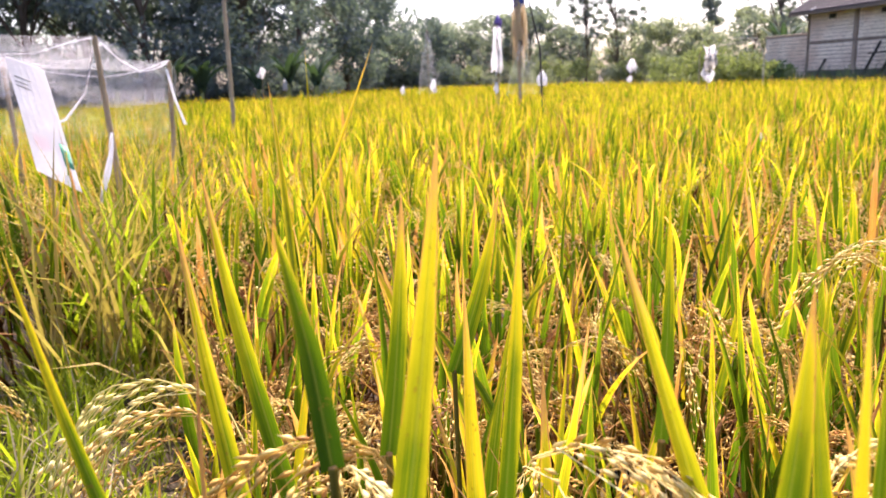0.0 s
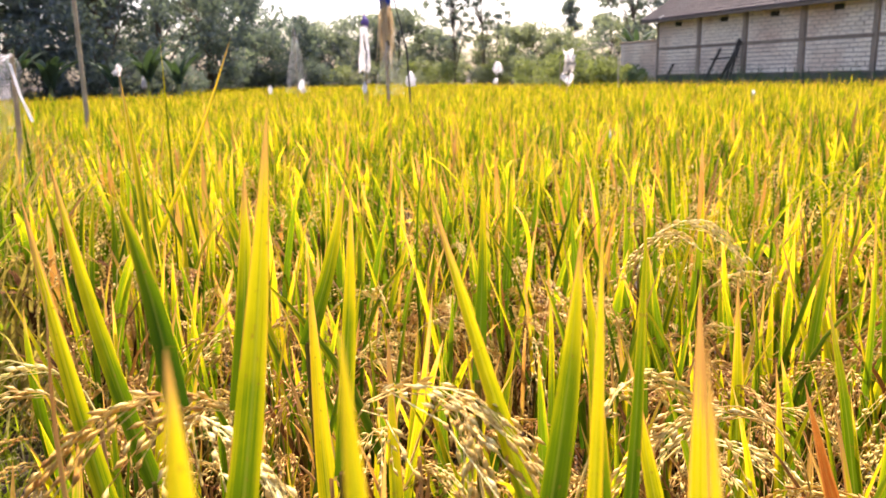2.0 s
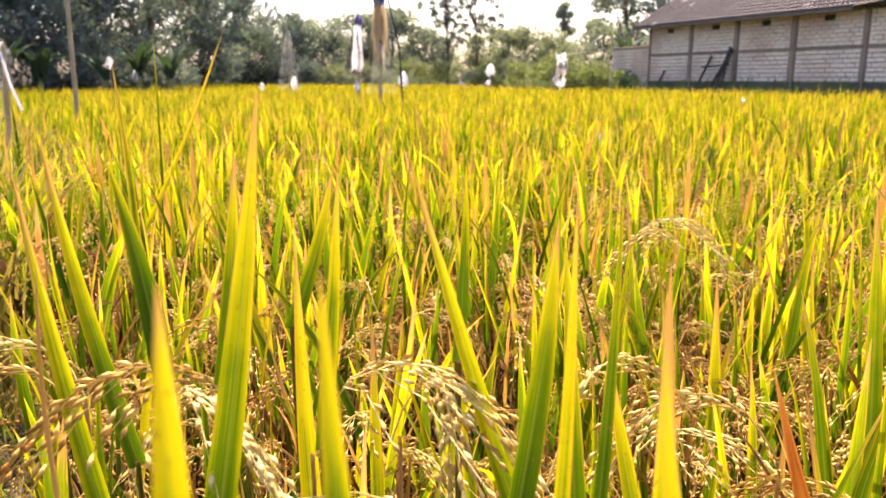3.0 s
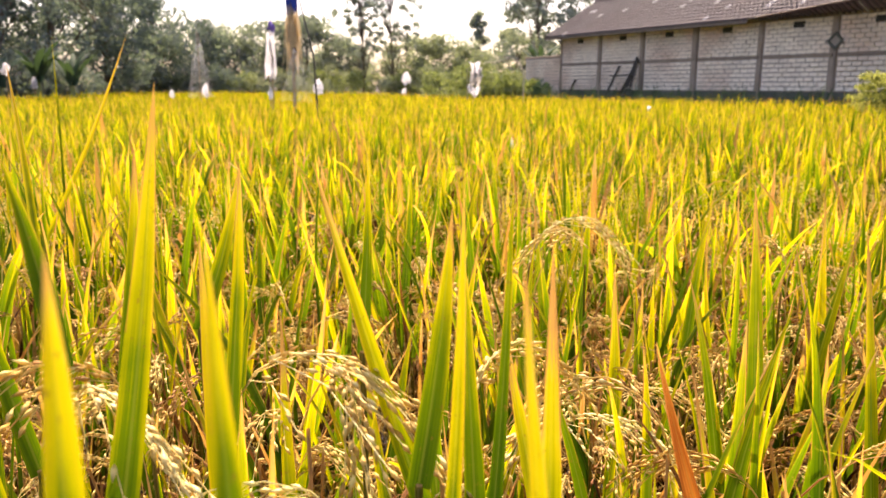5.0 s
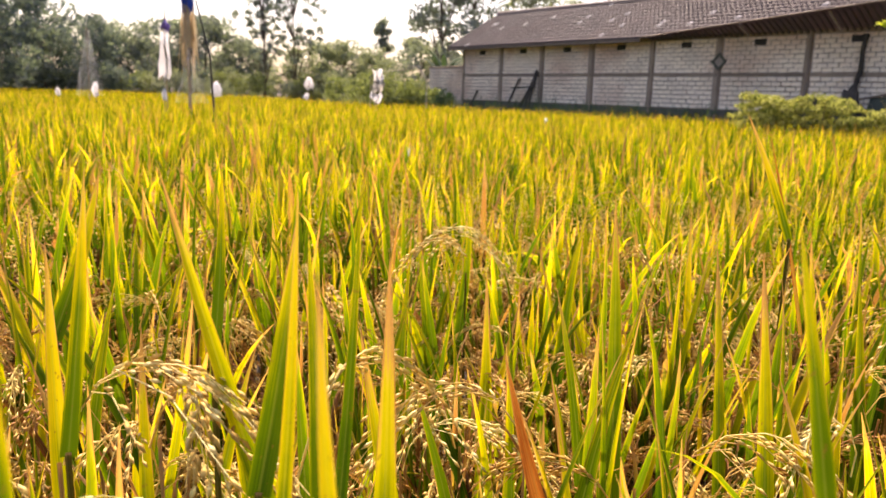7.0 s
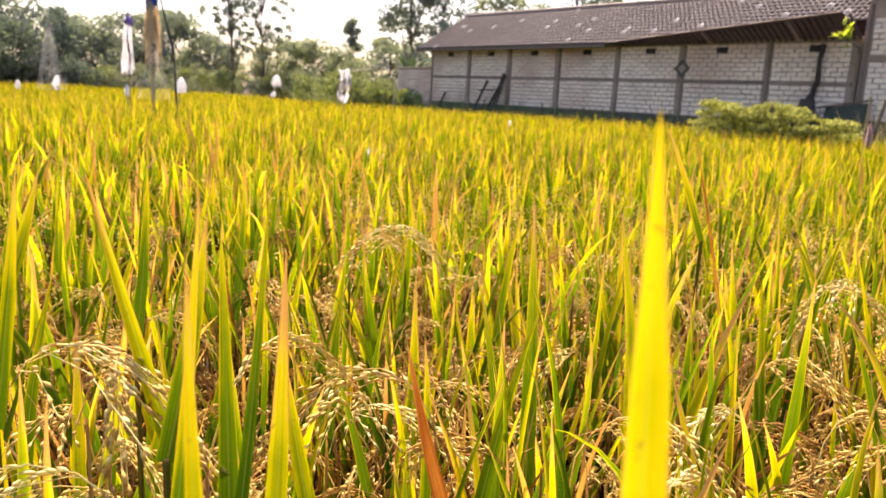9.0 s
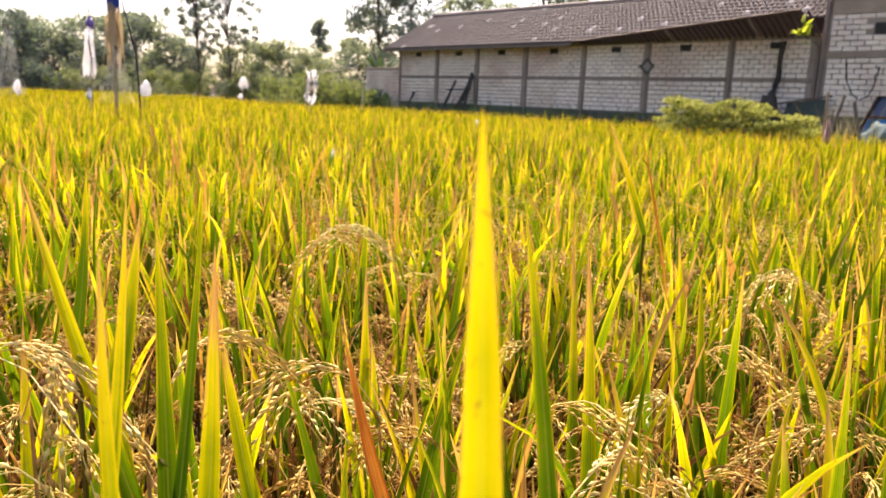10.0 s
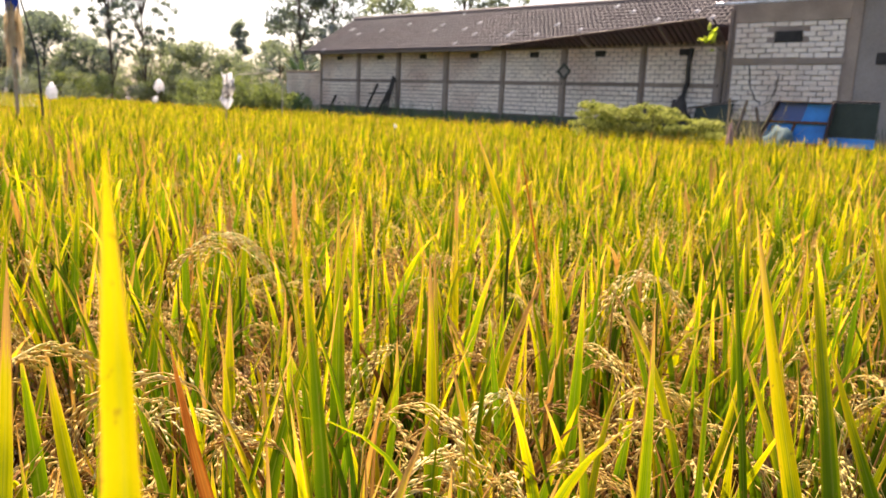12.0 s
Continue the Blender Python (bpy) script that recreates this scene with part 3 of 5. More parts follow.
for i in range(BAYS):
    part("beam", box_bm(COLS[i] + 0.075, COLS[i + 1] - 0.075, -0.028, 0.012, BAND_Z - 0.045, BAND_Z + 0.045, 0.006), M_COLUMN, barn)
    part("top_beam", box_bm(COLS[i] + 0.075, COLS[i + 1] - 0.075, -0.022, 0.012, 2.93, WALL_TOP - 0.02, 0.006), M_COLUMN, barn)
    vent = part("vent", box_bm(COLS[i] + 0.95, COLS[i] + 1.27, -0.030, 0.012, 2.72, 2.87, 0.004), M_VENT, barn, "small dark air vent")
ornament = part("ornament", box_bm(-0.10, 0.10, -0.045, -0.037, -0.10, 0.10, 0.003), M_PLASTER, barn, "diamond-shaped concrete ornament on a column", at=Matrix.Translation((COLS[5], 0, 2.33)) @ Matrix.Diagonal((0.9, 1, 1.25, 1)) @ Matrix.Rotation(radians(45), 4, 'Y'))
for x0, x1, z0, z1 in ((-0.15, 0.15, 0.10, 0.15), (-0.15, 0.15, -0.15, -0.10), (-0.15, -0.10, -0.10, 0.10), (0.10, 0.15, -0.10, 0.10)):
    part("rim", box_bm(x0, x1, -0.085, -0.036, z0, z1, 0.006), M_PLINTH, ornament, "dark weathered rim")


def block_mesh(w, h, seed):
    bm = box_bm(-w / 2, w / 2, -0.016, 0.012, -h / 2, h / 2, 0.008)
    rr = random.Random(seed)
    for v in bm.verts:
        v.co += Vector((rr.uniform(-0.008, 0.008), rr.uniform(-0.004, 0.004), rr.uniform(-0.007, 0.007)))
    me = bpy.data.meshes.new("block")
    bm.to_mesh(me)
    bm.free()
    me.materials.append(M_BLOCK)
    return me


JOINT, UPRIGHT = 0.019, 0.027       # widths of the bed joints and the upright joints


class Bond:
    """A block size with some uneven blocks and half blocks of it."""
    def __init__(self, step, pitch, seed):
        self.step, self.pitch = step, pitch
        self.blocks = [block_mesh(step - UPRIGHT, pitch - JOINT, seed + s) for s in range(7)]
        self.halves = [block_mesh(step / 2 - UPRIGHT, pitch - JOINT, seed + 20 + s) for s in range(4)]


SMALL_BOND, LARGE_BOND = Bond(0.262, 0.113, 0), Bond(0.300, 0.116, 60)


def courses(u0, u1, z0, z1, bond):
    """Places of the blocks in a panel: running bond, half blocks at the ends."""
    out, rows, half, full = [], int((z1 - z0 + 0.03) / bond.pitch), bond.step / 2 - UPRIGHT, bond.step - UPRIGHT
    for r in range(rows):
        z = z0 + (r + 0.5) * (z1 - z0) / rows
        u = u0 + 0.012
        if r % 2:
            out.append((u + half / 2, z, True))
            u += half + UPRIGHT
        while u + full < u1:
            out.append((u + full / 2, z, False))
            u += bond.step
        if u + half < u1:
            out.append((u + half / 2, z, True))
    return out


def lay_blocks(parent, panels, single, bond=SMALL_BOND):
    """Blocks as pieces of their own where single is true, else joined."""
    rr = random.Random(5)
    joined = bmesh.new()
    for u0, u1, z0, z1, holes in panels:
        for u, z, half in courses(u0, u1, z0, z1, bond):
            if any(a + 0.06 < u < b - 0.06 and c < z < d for a, b, c, d in holes):
                continue
            me = rr.choice(bond.halves if half else bond.blocks)
            m = Matrix.Translation((u + rr.uniform(-0.006, 0.006), rr.uniform(-0.006, 0.004), z + rr.uniform(-0.004, 0.004))) @ Matrix.Rotation(radians(rr.uniform(-1.2, 1.2)), 4, 'Y')
            if single:
                part("block", me, None, parent, at=m)
            else:
                n = len(joined.verts)
                joined.from_mesh(me)
                joined.verts.ensure_lookup_table()
                bmesh.ops.transform(joined, matrix=m, verts=joined.verts[n:])
    if not single:
        tagged(part("blockwork", joined, M_BLOCK, parent), kind="stuff")
    else:
        joined.free()


# roof: pantiles on a plain deck
RIDGE_W, RIDGE_Z, EAVE_W, EAVE_Z = 2.0, 4.38, -0.42, 2.98
ROOF_A, ROOF_B = -0.50, WALL_L + 0.1
SLOPE = math.atan2(RIDGE_Z - EAVE_Z, RIDGE_W - EAVE_W)
RUN = math.hypot(RIDGE_Z - EAVE_Z, RIDGE_W - EAVE_W)
deck = bmesh.new()
vs = [deck.verts.new(c) for c in ((ROOF_A, EAVE_W, EAVE_Z), (ROOF_B, EAVE_W + 0.75, EAVE_Z + 0.75 * (RIDGE_Z - EAVE_Z) / (RIDGE_W - EAVE_W)), (ROOF_B, RIDGE_W, RIDGE_Z), (ROOF_A, RIDGE_W, RIDGE_Z), (ROOF_B, 2 * RIDGE_W + 0.5, EAVE_Z), (ROOF_A, 2 * RIDGE_W + 0.5, EAVE_Z))]
vs.append(deck.verts.new((8.6, EAVE_W, EAVE_Z)))
deck.faces.new((vs[0], vs[6], vs[1], vs[2], vs[3]))
deck.faces.new((vs[3], vs[2], vs[4], vs[5]))
bmesh.ops.solidify(deck, geom=deck.faces[:], thickness=0.05)
roof = part("roof", deck, M_TILE, barn, "dark brown clay pantile roof")

fascia = part("fascia", box_bm(ROOF_A, 8.6, EAVE_W - 0.03, EAVE_W, EAVE_Z - 0.09, EAVE_Z + 0.0), M_WOOD, barn)
part("ridge_cap", tube_mesh("ridge_cap", [(ROOF_A, RIDGE_W, RIDGE_Z + 0.02), (ROOF_B, RIDGE_W, RIDGE_Z + 0.02)], 0.10, 8), M_TILE, barn)


def tile_arrays(w=0.158, l=0.25):
    """One pantile: an S across, slightly tilted so that it laps the one below."""
    x = np.linspace(0, 1, 6)
    prof = 0.018 * np.sin(x * 2 * np.pi - 0.6)
    V = np.concatenate([np.stack([(x - 0.5) * w, np.full(6, y), prof + 0.035 + dz], -1) for y, dz in ((-l / 2, 0.012), (l / 2, -0.008))]
                       + [np.stack([(x - 0.5) * w, np.full(6, -l / 2), prof + 0.018], -1)])
    Q = [(i, i + 1, 7 + i, 6 + i) for i in range(5)] + [(12 + i, 13 + i, i + 1, i) for i in range(5)]
    return V, np.array(Q), np.zeros((18, 2))


TILE = mesh_of("tile", *tile_arrays(), [M_TILE])


def lay_tiles(parent, u0, u1, eave_w, eave_z, slope, run, single_from, limit=290):
    rr = random.Random(9)
    far, count = [], 0
    V0, Q0, U0 = tile_arrays()
    ca, sa = math.cos(slope), math.sin(slope)
    cols, rows = int((u1 - u0) / 0.150), int(run / 0.205)
    for c in range(cols - 1, -1, -1):
        for r in range(rows):
            u, d = u0 + (c + 0.5) * 0.150, (r + 0.5) * run / rows
            if d * ca < 0.75 * max(0.0, (u - 8.6) / (WALL_L - 8.6)) - 0.05:
                continue
            m = Matrix.Translation((u, eave_w + d * ca, eave_z + d * sa + 0.004)) @ Matrix.Rotation(slope, 4, 'X') @ Matrix.Rotation(radians(rr.uniform(-3.5, 3.5)), 4, 'Z') @ Matrix.Rotation(radians(rr.uniform(-3.0, 3.0)), 4, 'X')
            if u > single_from and count < limit:
                part("tile", TILE, None, parent, at=m)
                count += 1
            else:
                M3 = np.array(m.to_3x3())
                far.append((V0 @ M3.T + np.array(m.translation), Q0, U0))
    if far:
        V, Q, U = join(*far)
        tagged(part("tiling", mesh_of("tiling", V, Q, U, [M_TILE]), None, parent), kind="stuff")


# eave that juts out and rises towards the annex, with rafters under it
ext = bmesh.new()
ev = [ext.verts.new(c) for c in ((8.6, EAVE_W, EAVE_Z + 0.03), (WALL_L + 0.05, -1.25, 3.42), (WALL_L + 0.05, 0.0, 3.04), (8.6, 0.0, 3.0))]
ext.faces.new(ev)
bmesh.ops.solidify(ext, geom=ext.faces[:], thickness=0.035)
part("jutting_eave", ext, M_TILE, barn, "jutting tiled eave seen from below")
part("eave_board", tube_mesh("eave_board", [(8.6, EAVE_W - 0.02, EAVE_Z + 0.03), (WALL_L + 0.05, -1.27, 3.42)], 0.012, 6), M_CONC, barn)
for i in range(44):
    f = (i + 1.0) / 44
    u = 8.6 + (WALL_L - 8.6) * f
    part("rafter", tube_mesh("rafter", [(u, -0.02, 2.97 + 0.02 * f), (u + 0.22, EAVE_W - 0.80 * f, EAVE_Z - 0.01 + 0.40 * f)], 0.030, 6), M_TILE, barn, "row of tiles seen from below")
plant = thing("wall_plant", "small plant with yellow-green leaves sprouting from the eave", "plant", BARN_M @ Matrix.Translation((15.71, -1.33, 2.91)))
part("twig", tube_mesh("twig", [(15.46 - 15.71, 1.3, -0.25), (0.1, 0.5, -0.2), (0, 0, -0.05)], [0.012, 0.01, 0.006], 5), M_BARK, plant)
n = 20
V, Q, U = blades(RNG.normal(0, 0.07, (n, 3)), np.linspace(0, 12, n), np.linspace(0.14, 0.30, n), np.full(n, 0.10), RNG.uniform(0.3, 1.4, n), np.full(n, 0.9), 5, 3)
for j in range(n):
    part("leaf", mesh_of("leaf", V[j * 18:(j + 1) * 18], Q[:10], U[:18], [M_WEEDLEAF]), None, plant)

# lower outhouse beyond the barn's far end
shed = thing("outhouse", "low pale block outhouse beside the barn", "outhouse", BARN_M)
shed_wall = part("wall", box_bm(-2.6, -0.02, 0.012, 0.15, 0, 2.30), M_MORTAR, shed, "pale block wall with dirty joints", at=pose(0, 0.25, 0))
part("coping", box_bm(-2.66, -0.02, 0.22, 0.43, 2.30, 2.36, 0.01), M_CONC, shed)
part("roof", box_bm(-2.62, -0.02, 0.40, 2.4, 2.24, 2.29, 0.01), M_METAL, shed)

# taller annex at the near end
ANX_A, ANX_B, ANX_TOP = WALL_L + 0.09, WALL_L + 2.85, 3.72
annex = thing("annex", "annex of clean white limestone blocks with grey concrete frame", "building", BARN_M)
annex_wall = part("wall", box_bm(ANX_A, ANX_B, 0.002, 0.16, 0, ANX_TOP + 0.5), M_MORTAR, annex, "white block wall with grey mortar joints")
part("plinth", box_bm(ANX_A, ANX_B, -0.04, 0.002, 0, 1.22, 0.008), M_PLINTH, annex)
part("column", box_bm(ANX_A - 0.02, ANX_A + 0.07, -0.05, 0.002, 0, ANX_TOP, 0.008), M_COLUMN, annex, "dark stained corner column")
part("column", box_bm(ANX_B - 0.16, ANX_B + 0.06, -0.06, 0.002, 0, ANX_TOP + 0.3, 0.008), M_CONC, annex)
part("beam", box_bm(ANX_A + 0.13, ANX_B - 0.16, -0.035, 0.002, 2.49, 2.63, 0.006), M_CONC, annex)
part("top_beam", box_bm(ANX_A + 0.13, ANX_B - 0.16, -0.035, 0.002, 3.43, ANX_TOP + 0.3, 0.006), M_CONC, annex)
part("vent", box_bm(ANX_A + 1.05, ANX_A + 1.65, -0.034, 0.002, 2.98, 3.22, 0.006), M_VENT, annex, "dark vent opening with cracked edges")
part("side_wall", box_bm(ANX_B + 0.06, ANX_B + 5.0, -0.02, 0.16, 0, 4.3), M_PLASTER, annex, "bare grey plastered wall")
part("vent", box_bm(ANX_B + 0.42, ANX_B + 0.90, -0.04, -0.02, 2.48, 2.72, 0.006), M_VENT, annex)
part("roof", box_bm(ANX_A - 0.3, ANX_B + 5.2, -0.35, 4.4, 4.3, 4.38, 0.01), M_TILE, annex)
part("gutter", box_bm(ANX_A - 0.25, ANX_B + 0.2, -0.42, -0.34, 3.80, 3.86, 0.01), M_METAL, annex, "pale metal gutter strip")
for k, pts in enumerate((((0.55, 2.47), (0.62, 2.0), (0.78, 1.7), (0.9, 1.62)), ((1.25, 2.3), (1.2, 1.9), (1.1, 1.66), (0.95, 1.6)))):
    part("cable", tube_mesh("cable", [(ANX_A + u, -0.03, z) for u, z in pts], 0.012, 5), M_DARKSTICK, annex)

# dark pipe and stains on the last barn bays
part("downpipe", tube_mesh("downpipe", [(14.67, -0.07, 2.88), (14.63, -0.08, 2.5), (14.65, -0.08, 2.1), (14.57, -0.09, 1.7), (14.42, -0.12, 1.45), (14.05, -0.16, 1.28)], [0.07, 0.05, 0.06, 0.055, 0.07, 0.05], 8), M_DARKSTICK, barn, "dark bent drainpipe")


# ---- leaning timber by the barn ----
def leaning_pole(u, lean, length, r=0.05):
    p = thing("timber_pole", "dark timber pole leaning on the barn wall", "pole", None, "poles by the barn")
    a, b = wall_frame(u, -0.85, 0), wall_frame(u + lean, -0.06, length)
    part("shaft", tube_mesh("shaft", [a, a.lerp(b, 0.5) + Vector((0.01, 0, 0)), b], [r, r * 0.9, r * 0.8], 7), M_DARKSTICK, p)


for u, lean, ln in ((2.9, 0.35, 1.9), (3.5, 0.55, 2.0), (3.95, 0.1, 2.15), (0.9, 0.05, 1.45), (4.2, -0.1, 2.1)):
    leaning_pole(u, lean, ln)
part("cross_bar", tube_mesh("cross_bar", [wall_frame(3.2, -0.4, 1.55), wall_frame(4.4, -0.4, 1.6)], 0.03, 6), M_DARKSTICK, thing("timber_rail", "dark timber rail tied across leaning poles", "rail"))


# ---- foliage ----
def leaf_cloud(centres, radii, count, size, rng, flat=1.0, aspect=0.55):
    """Small leaves scattered through clumps: each a bent diamond."""
    n = len(centres) * count
    c = np.repeat(centres, count, 0)
    r = np.repeat(radii, count)
    d = rng.normal(size=(n, 3))
    d /= np.linalg.norm(d, axis=1)[:, None]
    p = c + d * (r * rng.uniform(0.25, 1.0, n) ** 0.6)[:, None] * np.array([1, 1, flat])
    a = rng.normal(size=(n, 3))
    a[:, 2] -= 0.4
    a /= np.linalg.norm(a, axis=1)[:, None]
    b = np.cross(a, rng.normal(size=(n, 3)))
    b /= np.linalg.norm(b, axis=1)[:, None]
    k = np.cross(a, b)
    s = (size * rng.uniform(0.6, 1.3, n))[:, None]
    V = np.stack([p - a * s * 0.5, p + b * s * aspect * 0.5 + k * s * 0.1, p + a * s * 0.5, p - b * s * aspect * 0.5 + k * s * 0.1], 1)
    Q = np.arange(n * 4).reshape(n, 4)
    return V.reshape(-1, 3), Q, np.tile(np.array([[0, 0], [1, 0.5], [0, 1], [0, 0.5]], float), (n, 1))


def tree(x, y, height, spread, bole, leaf_mat, clumps=26, per=70, size=0.30, seed=0, clump_r=0.75, name="tree", label="leafy tree at the edge of the field", lean=0.0, thick=0.020):
    """A tapered trunk, limbs and a crown of leaf clumps with gaps."""
    rng = np.random.default_rng(seed + 100)
    t = thing(name, label, "tree", pose(x, y, 0, 0, 0, rng.uniform(0, 360)))
    top = np.array([lean, 0, height * 0.86])
    q = np.linspace(0, 1, 7)[:, None]
    spine = top * q + np.stack([np.sin(q[:, 0] * 4 + seed) * 0.12, np.cos(q[:, 0] * 3 + seed) * 0.1, np.zeros(7)], -1) * height * 0.12
    spine[0] = (0, 0, -0.1)
    pieces = [tube(spine, np.linspace(thick, thick * 0.22, 7) * height, 7)]
    C = []
    for k in range(clumps):
        f = bole + (1 - bole) * rng.uniform(0, 1) ** 0.8
        w = spread * math.sqrt(max(0.05, 1 - ((f - bole) / (1 - bole) * 1.7 - 0.75) ** 2)) * rng.uniform(0.35, 1.05)
        a = rng.uniform(0, 2 * np.pi)
        C.append((math.cos(a) * w + lean * f, math.sin(a) * w, height * f))
        if k % 2 == 0:
            i = min(int((f - 0.12) * 6), 5)
            p0, p1 = spine[max(i, 1)], np.array(C[-1])
            mid = (p0 + p1) / 2 + np.array([0, 0, 0.06 * height])
            pieces.append(tube([p0, mid, p1], [thick * 0.28 * height, thick * 0.2 * height, thick * 0.08 * height], 5))
    V, Q, U = join(*pieces)
    part("trunk", mesh_of("trunk", V, Q, U, [M_BARK]), None, t)
    V, Q, U = leaf_cloud(np.array(C), rng.uniform(0.6, 1.15, clumps) * clump_r, per, size, rng, 0.75)
    part("crown", mesh_of("crown", V, Q, U, [leaf_mat], smooth=False), None, t)
    return t


def polar(az, dist):
    return 0.1 + dist * math.sin(radians(az)), dist * math.cos(radians(az))


DARK, MID = "dark green leafy tree behind the rice field", "hazy green tree beyond the rice field"
k = 0
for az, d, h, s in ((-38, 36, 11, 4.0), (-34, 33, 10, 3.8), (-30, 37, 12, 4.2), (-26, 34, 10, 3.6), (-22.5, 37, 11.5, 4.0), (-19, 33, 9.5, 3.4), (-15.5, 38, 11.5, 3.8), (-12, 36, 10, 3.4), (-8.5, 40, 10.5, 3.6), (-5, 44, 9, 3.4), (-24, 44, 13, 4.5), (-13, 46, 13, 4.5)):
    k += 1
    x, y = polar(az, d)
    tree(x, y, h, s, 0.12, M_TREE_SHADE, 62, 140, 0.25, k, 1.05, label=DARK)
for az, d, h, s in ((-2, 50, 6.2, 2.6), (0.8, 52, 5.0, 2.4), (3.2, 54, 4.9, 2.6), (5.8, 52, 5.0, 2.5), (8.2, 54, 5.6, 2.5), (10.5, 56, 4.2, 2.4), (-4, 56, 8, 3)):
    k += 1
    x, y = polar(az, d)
    tree(x, y, h, s, 0.10, M_TREE_SHADE if az < 3 else M_TREE_HAZE, 46, 130, 0.24, k, 0.85, label=DARK)
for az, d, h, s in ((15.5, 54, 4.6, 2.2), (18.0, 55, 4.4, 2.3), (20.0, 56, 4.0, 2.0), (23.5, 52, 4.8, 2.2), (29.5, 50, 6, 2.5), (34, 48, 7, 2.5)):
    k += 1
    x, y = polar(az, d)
    tree(x, y, h, s, 0.06, M_TREE_MID_HAZE, 46, 120, 0.22, k, 0.75, label=MID)
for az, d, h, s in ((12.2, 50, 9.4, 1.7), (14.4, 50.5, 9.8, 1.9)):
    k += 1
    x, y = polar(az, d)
    tree(x, y, h, s, 0.30, M_TREE_HAZE, 130, 26, 0.21, k, 0.26, thick=0.0075, label="tall thin tree with sparse open crown")
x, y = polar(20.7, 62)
tree(x, y, 7.0, 0.6, 0.45, M_TREE_HAZE, 26, 60, 0.26, 77, 0.48, label="slim upright tree standing above the shrubs")
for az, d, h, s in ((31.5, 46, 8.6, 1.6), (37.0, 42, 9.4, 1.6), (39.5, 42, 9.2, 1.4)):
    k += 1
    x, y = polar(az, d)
    tree(x, y, h, s, 0.25, M_TREE_MID_HAZE, 30, 60, 0.28, k, 0.75, label="feathery tree rising behind the barn")


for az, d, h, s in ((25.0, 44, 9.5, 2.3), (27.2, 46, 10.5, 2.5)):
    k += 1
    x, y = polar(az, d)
    tree(x, y, h, s, 0.18, M_TREE_HAZE, 54, 75, 0.26, k, 0.75, label="full hazy green tree behind the barn's end", thick=0.012)


def shrub(x, y, h, w, mat, seed, label="light green shrub along the field edge"):
    rng = np.random.default_rng(seed + 500)
    t = thing("shrub", label, "shrub", pose(x, y, 0))
    n = 12
    C = np.stack([rng.uniform(-w, w, n), rng.uniform(-w, w, n) * 0.7, h * rng.uniform(0.2, 0.85, n)], -1)
    V, Q, U = leaf_cloud(C, rng.uniform(0.3, 0.5, n) * h * 0.55, 150, 0.145, rng)
    part("foliage", mesh_of("foliage", V, Q, U, [mat], smooth=False), None, t)
    V, Q, U = join(*[tube([(0.1 * i, 0, -0.05), C[i] * 0.6, C[i]], [0.03, 0.02, 0.01], 5) for i in range(5)])
    part("twig", mesh_of("twig", V, Q, U, [M_BARK]), None, t)


for i in range(46):
    az = -37 + i * 1.48 + RNG.uniform(-0.4, 0.4)
    d = (31 if az < -6 else 48) + RNG.uniform(0, 4)
    x, y = polar(az, d)
    if az > 23.5:
        x, y = polar(az, 44 - (az - 23) * 0.6)
        if (x - WALL_A[0]) * WALL_N[0] + (y - WALL_A[1]) * WALL_N[1] > -0.5 and y < 30:
            continue
    shrub(x, y, RNG.uniform(1.8, 3.2) if az < 8 else RNG.uniform(1.6, 2.6), RNG.uniform(1.0, 1.6), M_TREE_SHADE if az < 4 else (M_TREE_MID_HAZE if i % 2 else M_SHRUB), i)
for az, d, h in ((22.4, 29, 1.9), (21.0, 30, 2.1), (19.6, 31, 2.0), (18.2, 33, 1.9), (23.3, 30, 1.5)):
    x, y = polar(az, d)
    shrub(x, y, h, 0.9, M_SHRUB, int(d * az), "bright yellow-green shrub near the outhouse")

for u, h in ((-2.1, 1.5), (-1.2, 1.7), (-0.4, 1.35)):
    p = wall_frame(u, -0.55, 0)
    shrub(p.x, p.y, h, 0.35, M_BANANA, int(10 * h), "dark shrub at the foot of the outhouse")


def banana(x, y, h, seed):
    rng = np.random.default_rng(seed + 900)
    t = thing("banana_plant", "banana plant with broad drooping green leaves", "banana plant", pose(x, y, 0))
    part("stem", tube_mesh("stem", [(0, 0, -0.05), (0.03, 0, h * 0.35), (0.05, 0, h * 0.6)], [0.12, 0.10, 0.06], 8), M_SHRUB, t)
    n = 8
    V, Q, U = blades(np.tile([[0.05, 0, h * 0.55]], (n, 1)), rng.uniform(0, 6.28, n), rng.uniform(0.55, 0.8, n) * h, rng.uniform(0.30, 0.42, n), rng.uniform(0.15, 0.6, n), rng.uniform(0.7, 1.5, n), 8, 3, rng.uniform(-0.5, 0.5, n))
    for j in range(n):
        s = 9 * 3
        part("leaf", mesh_of("leaf", V[j * s:(j + 1) * s], Q[:16], U[:s], [M_BANANA]), None, t)


for j, (az, d, h) in enumerate(((-17.5, 29, 2.3), (-15.5, 30, 2.1), (-21, 29, 2.3), (-9.5, 31, 2.4), (-11.6, 31, 2.1), (-7.5, 31, 2.2), (-26, 29, 2.4), (25.2, 33, 2.9))):
    x, y = polar(az, d)
    banana(x, y, h, j)

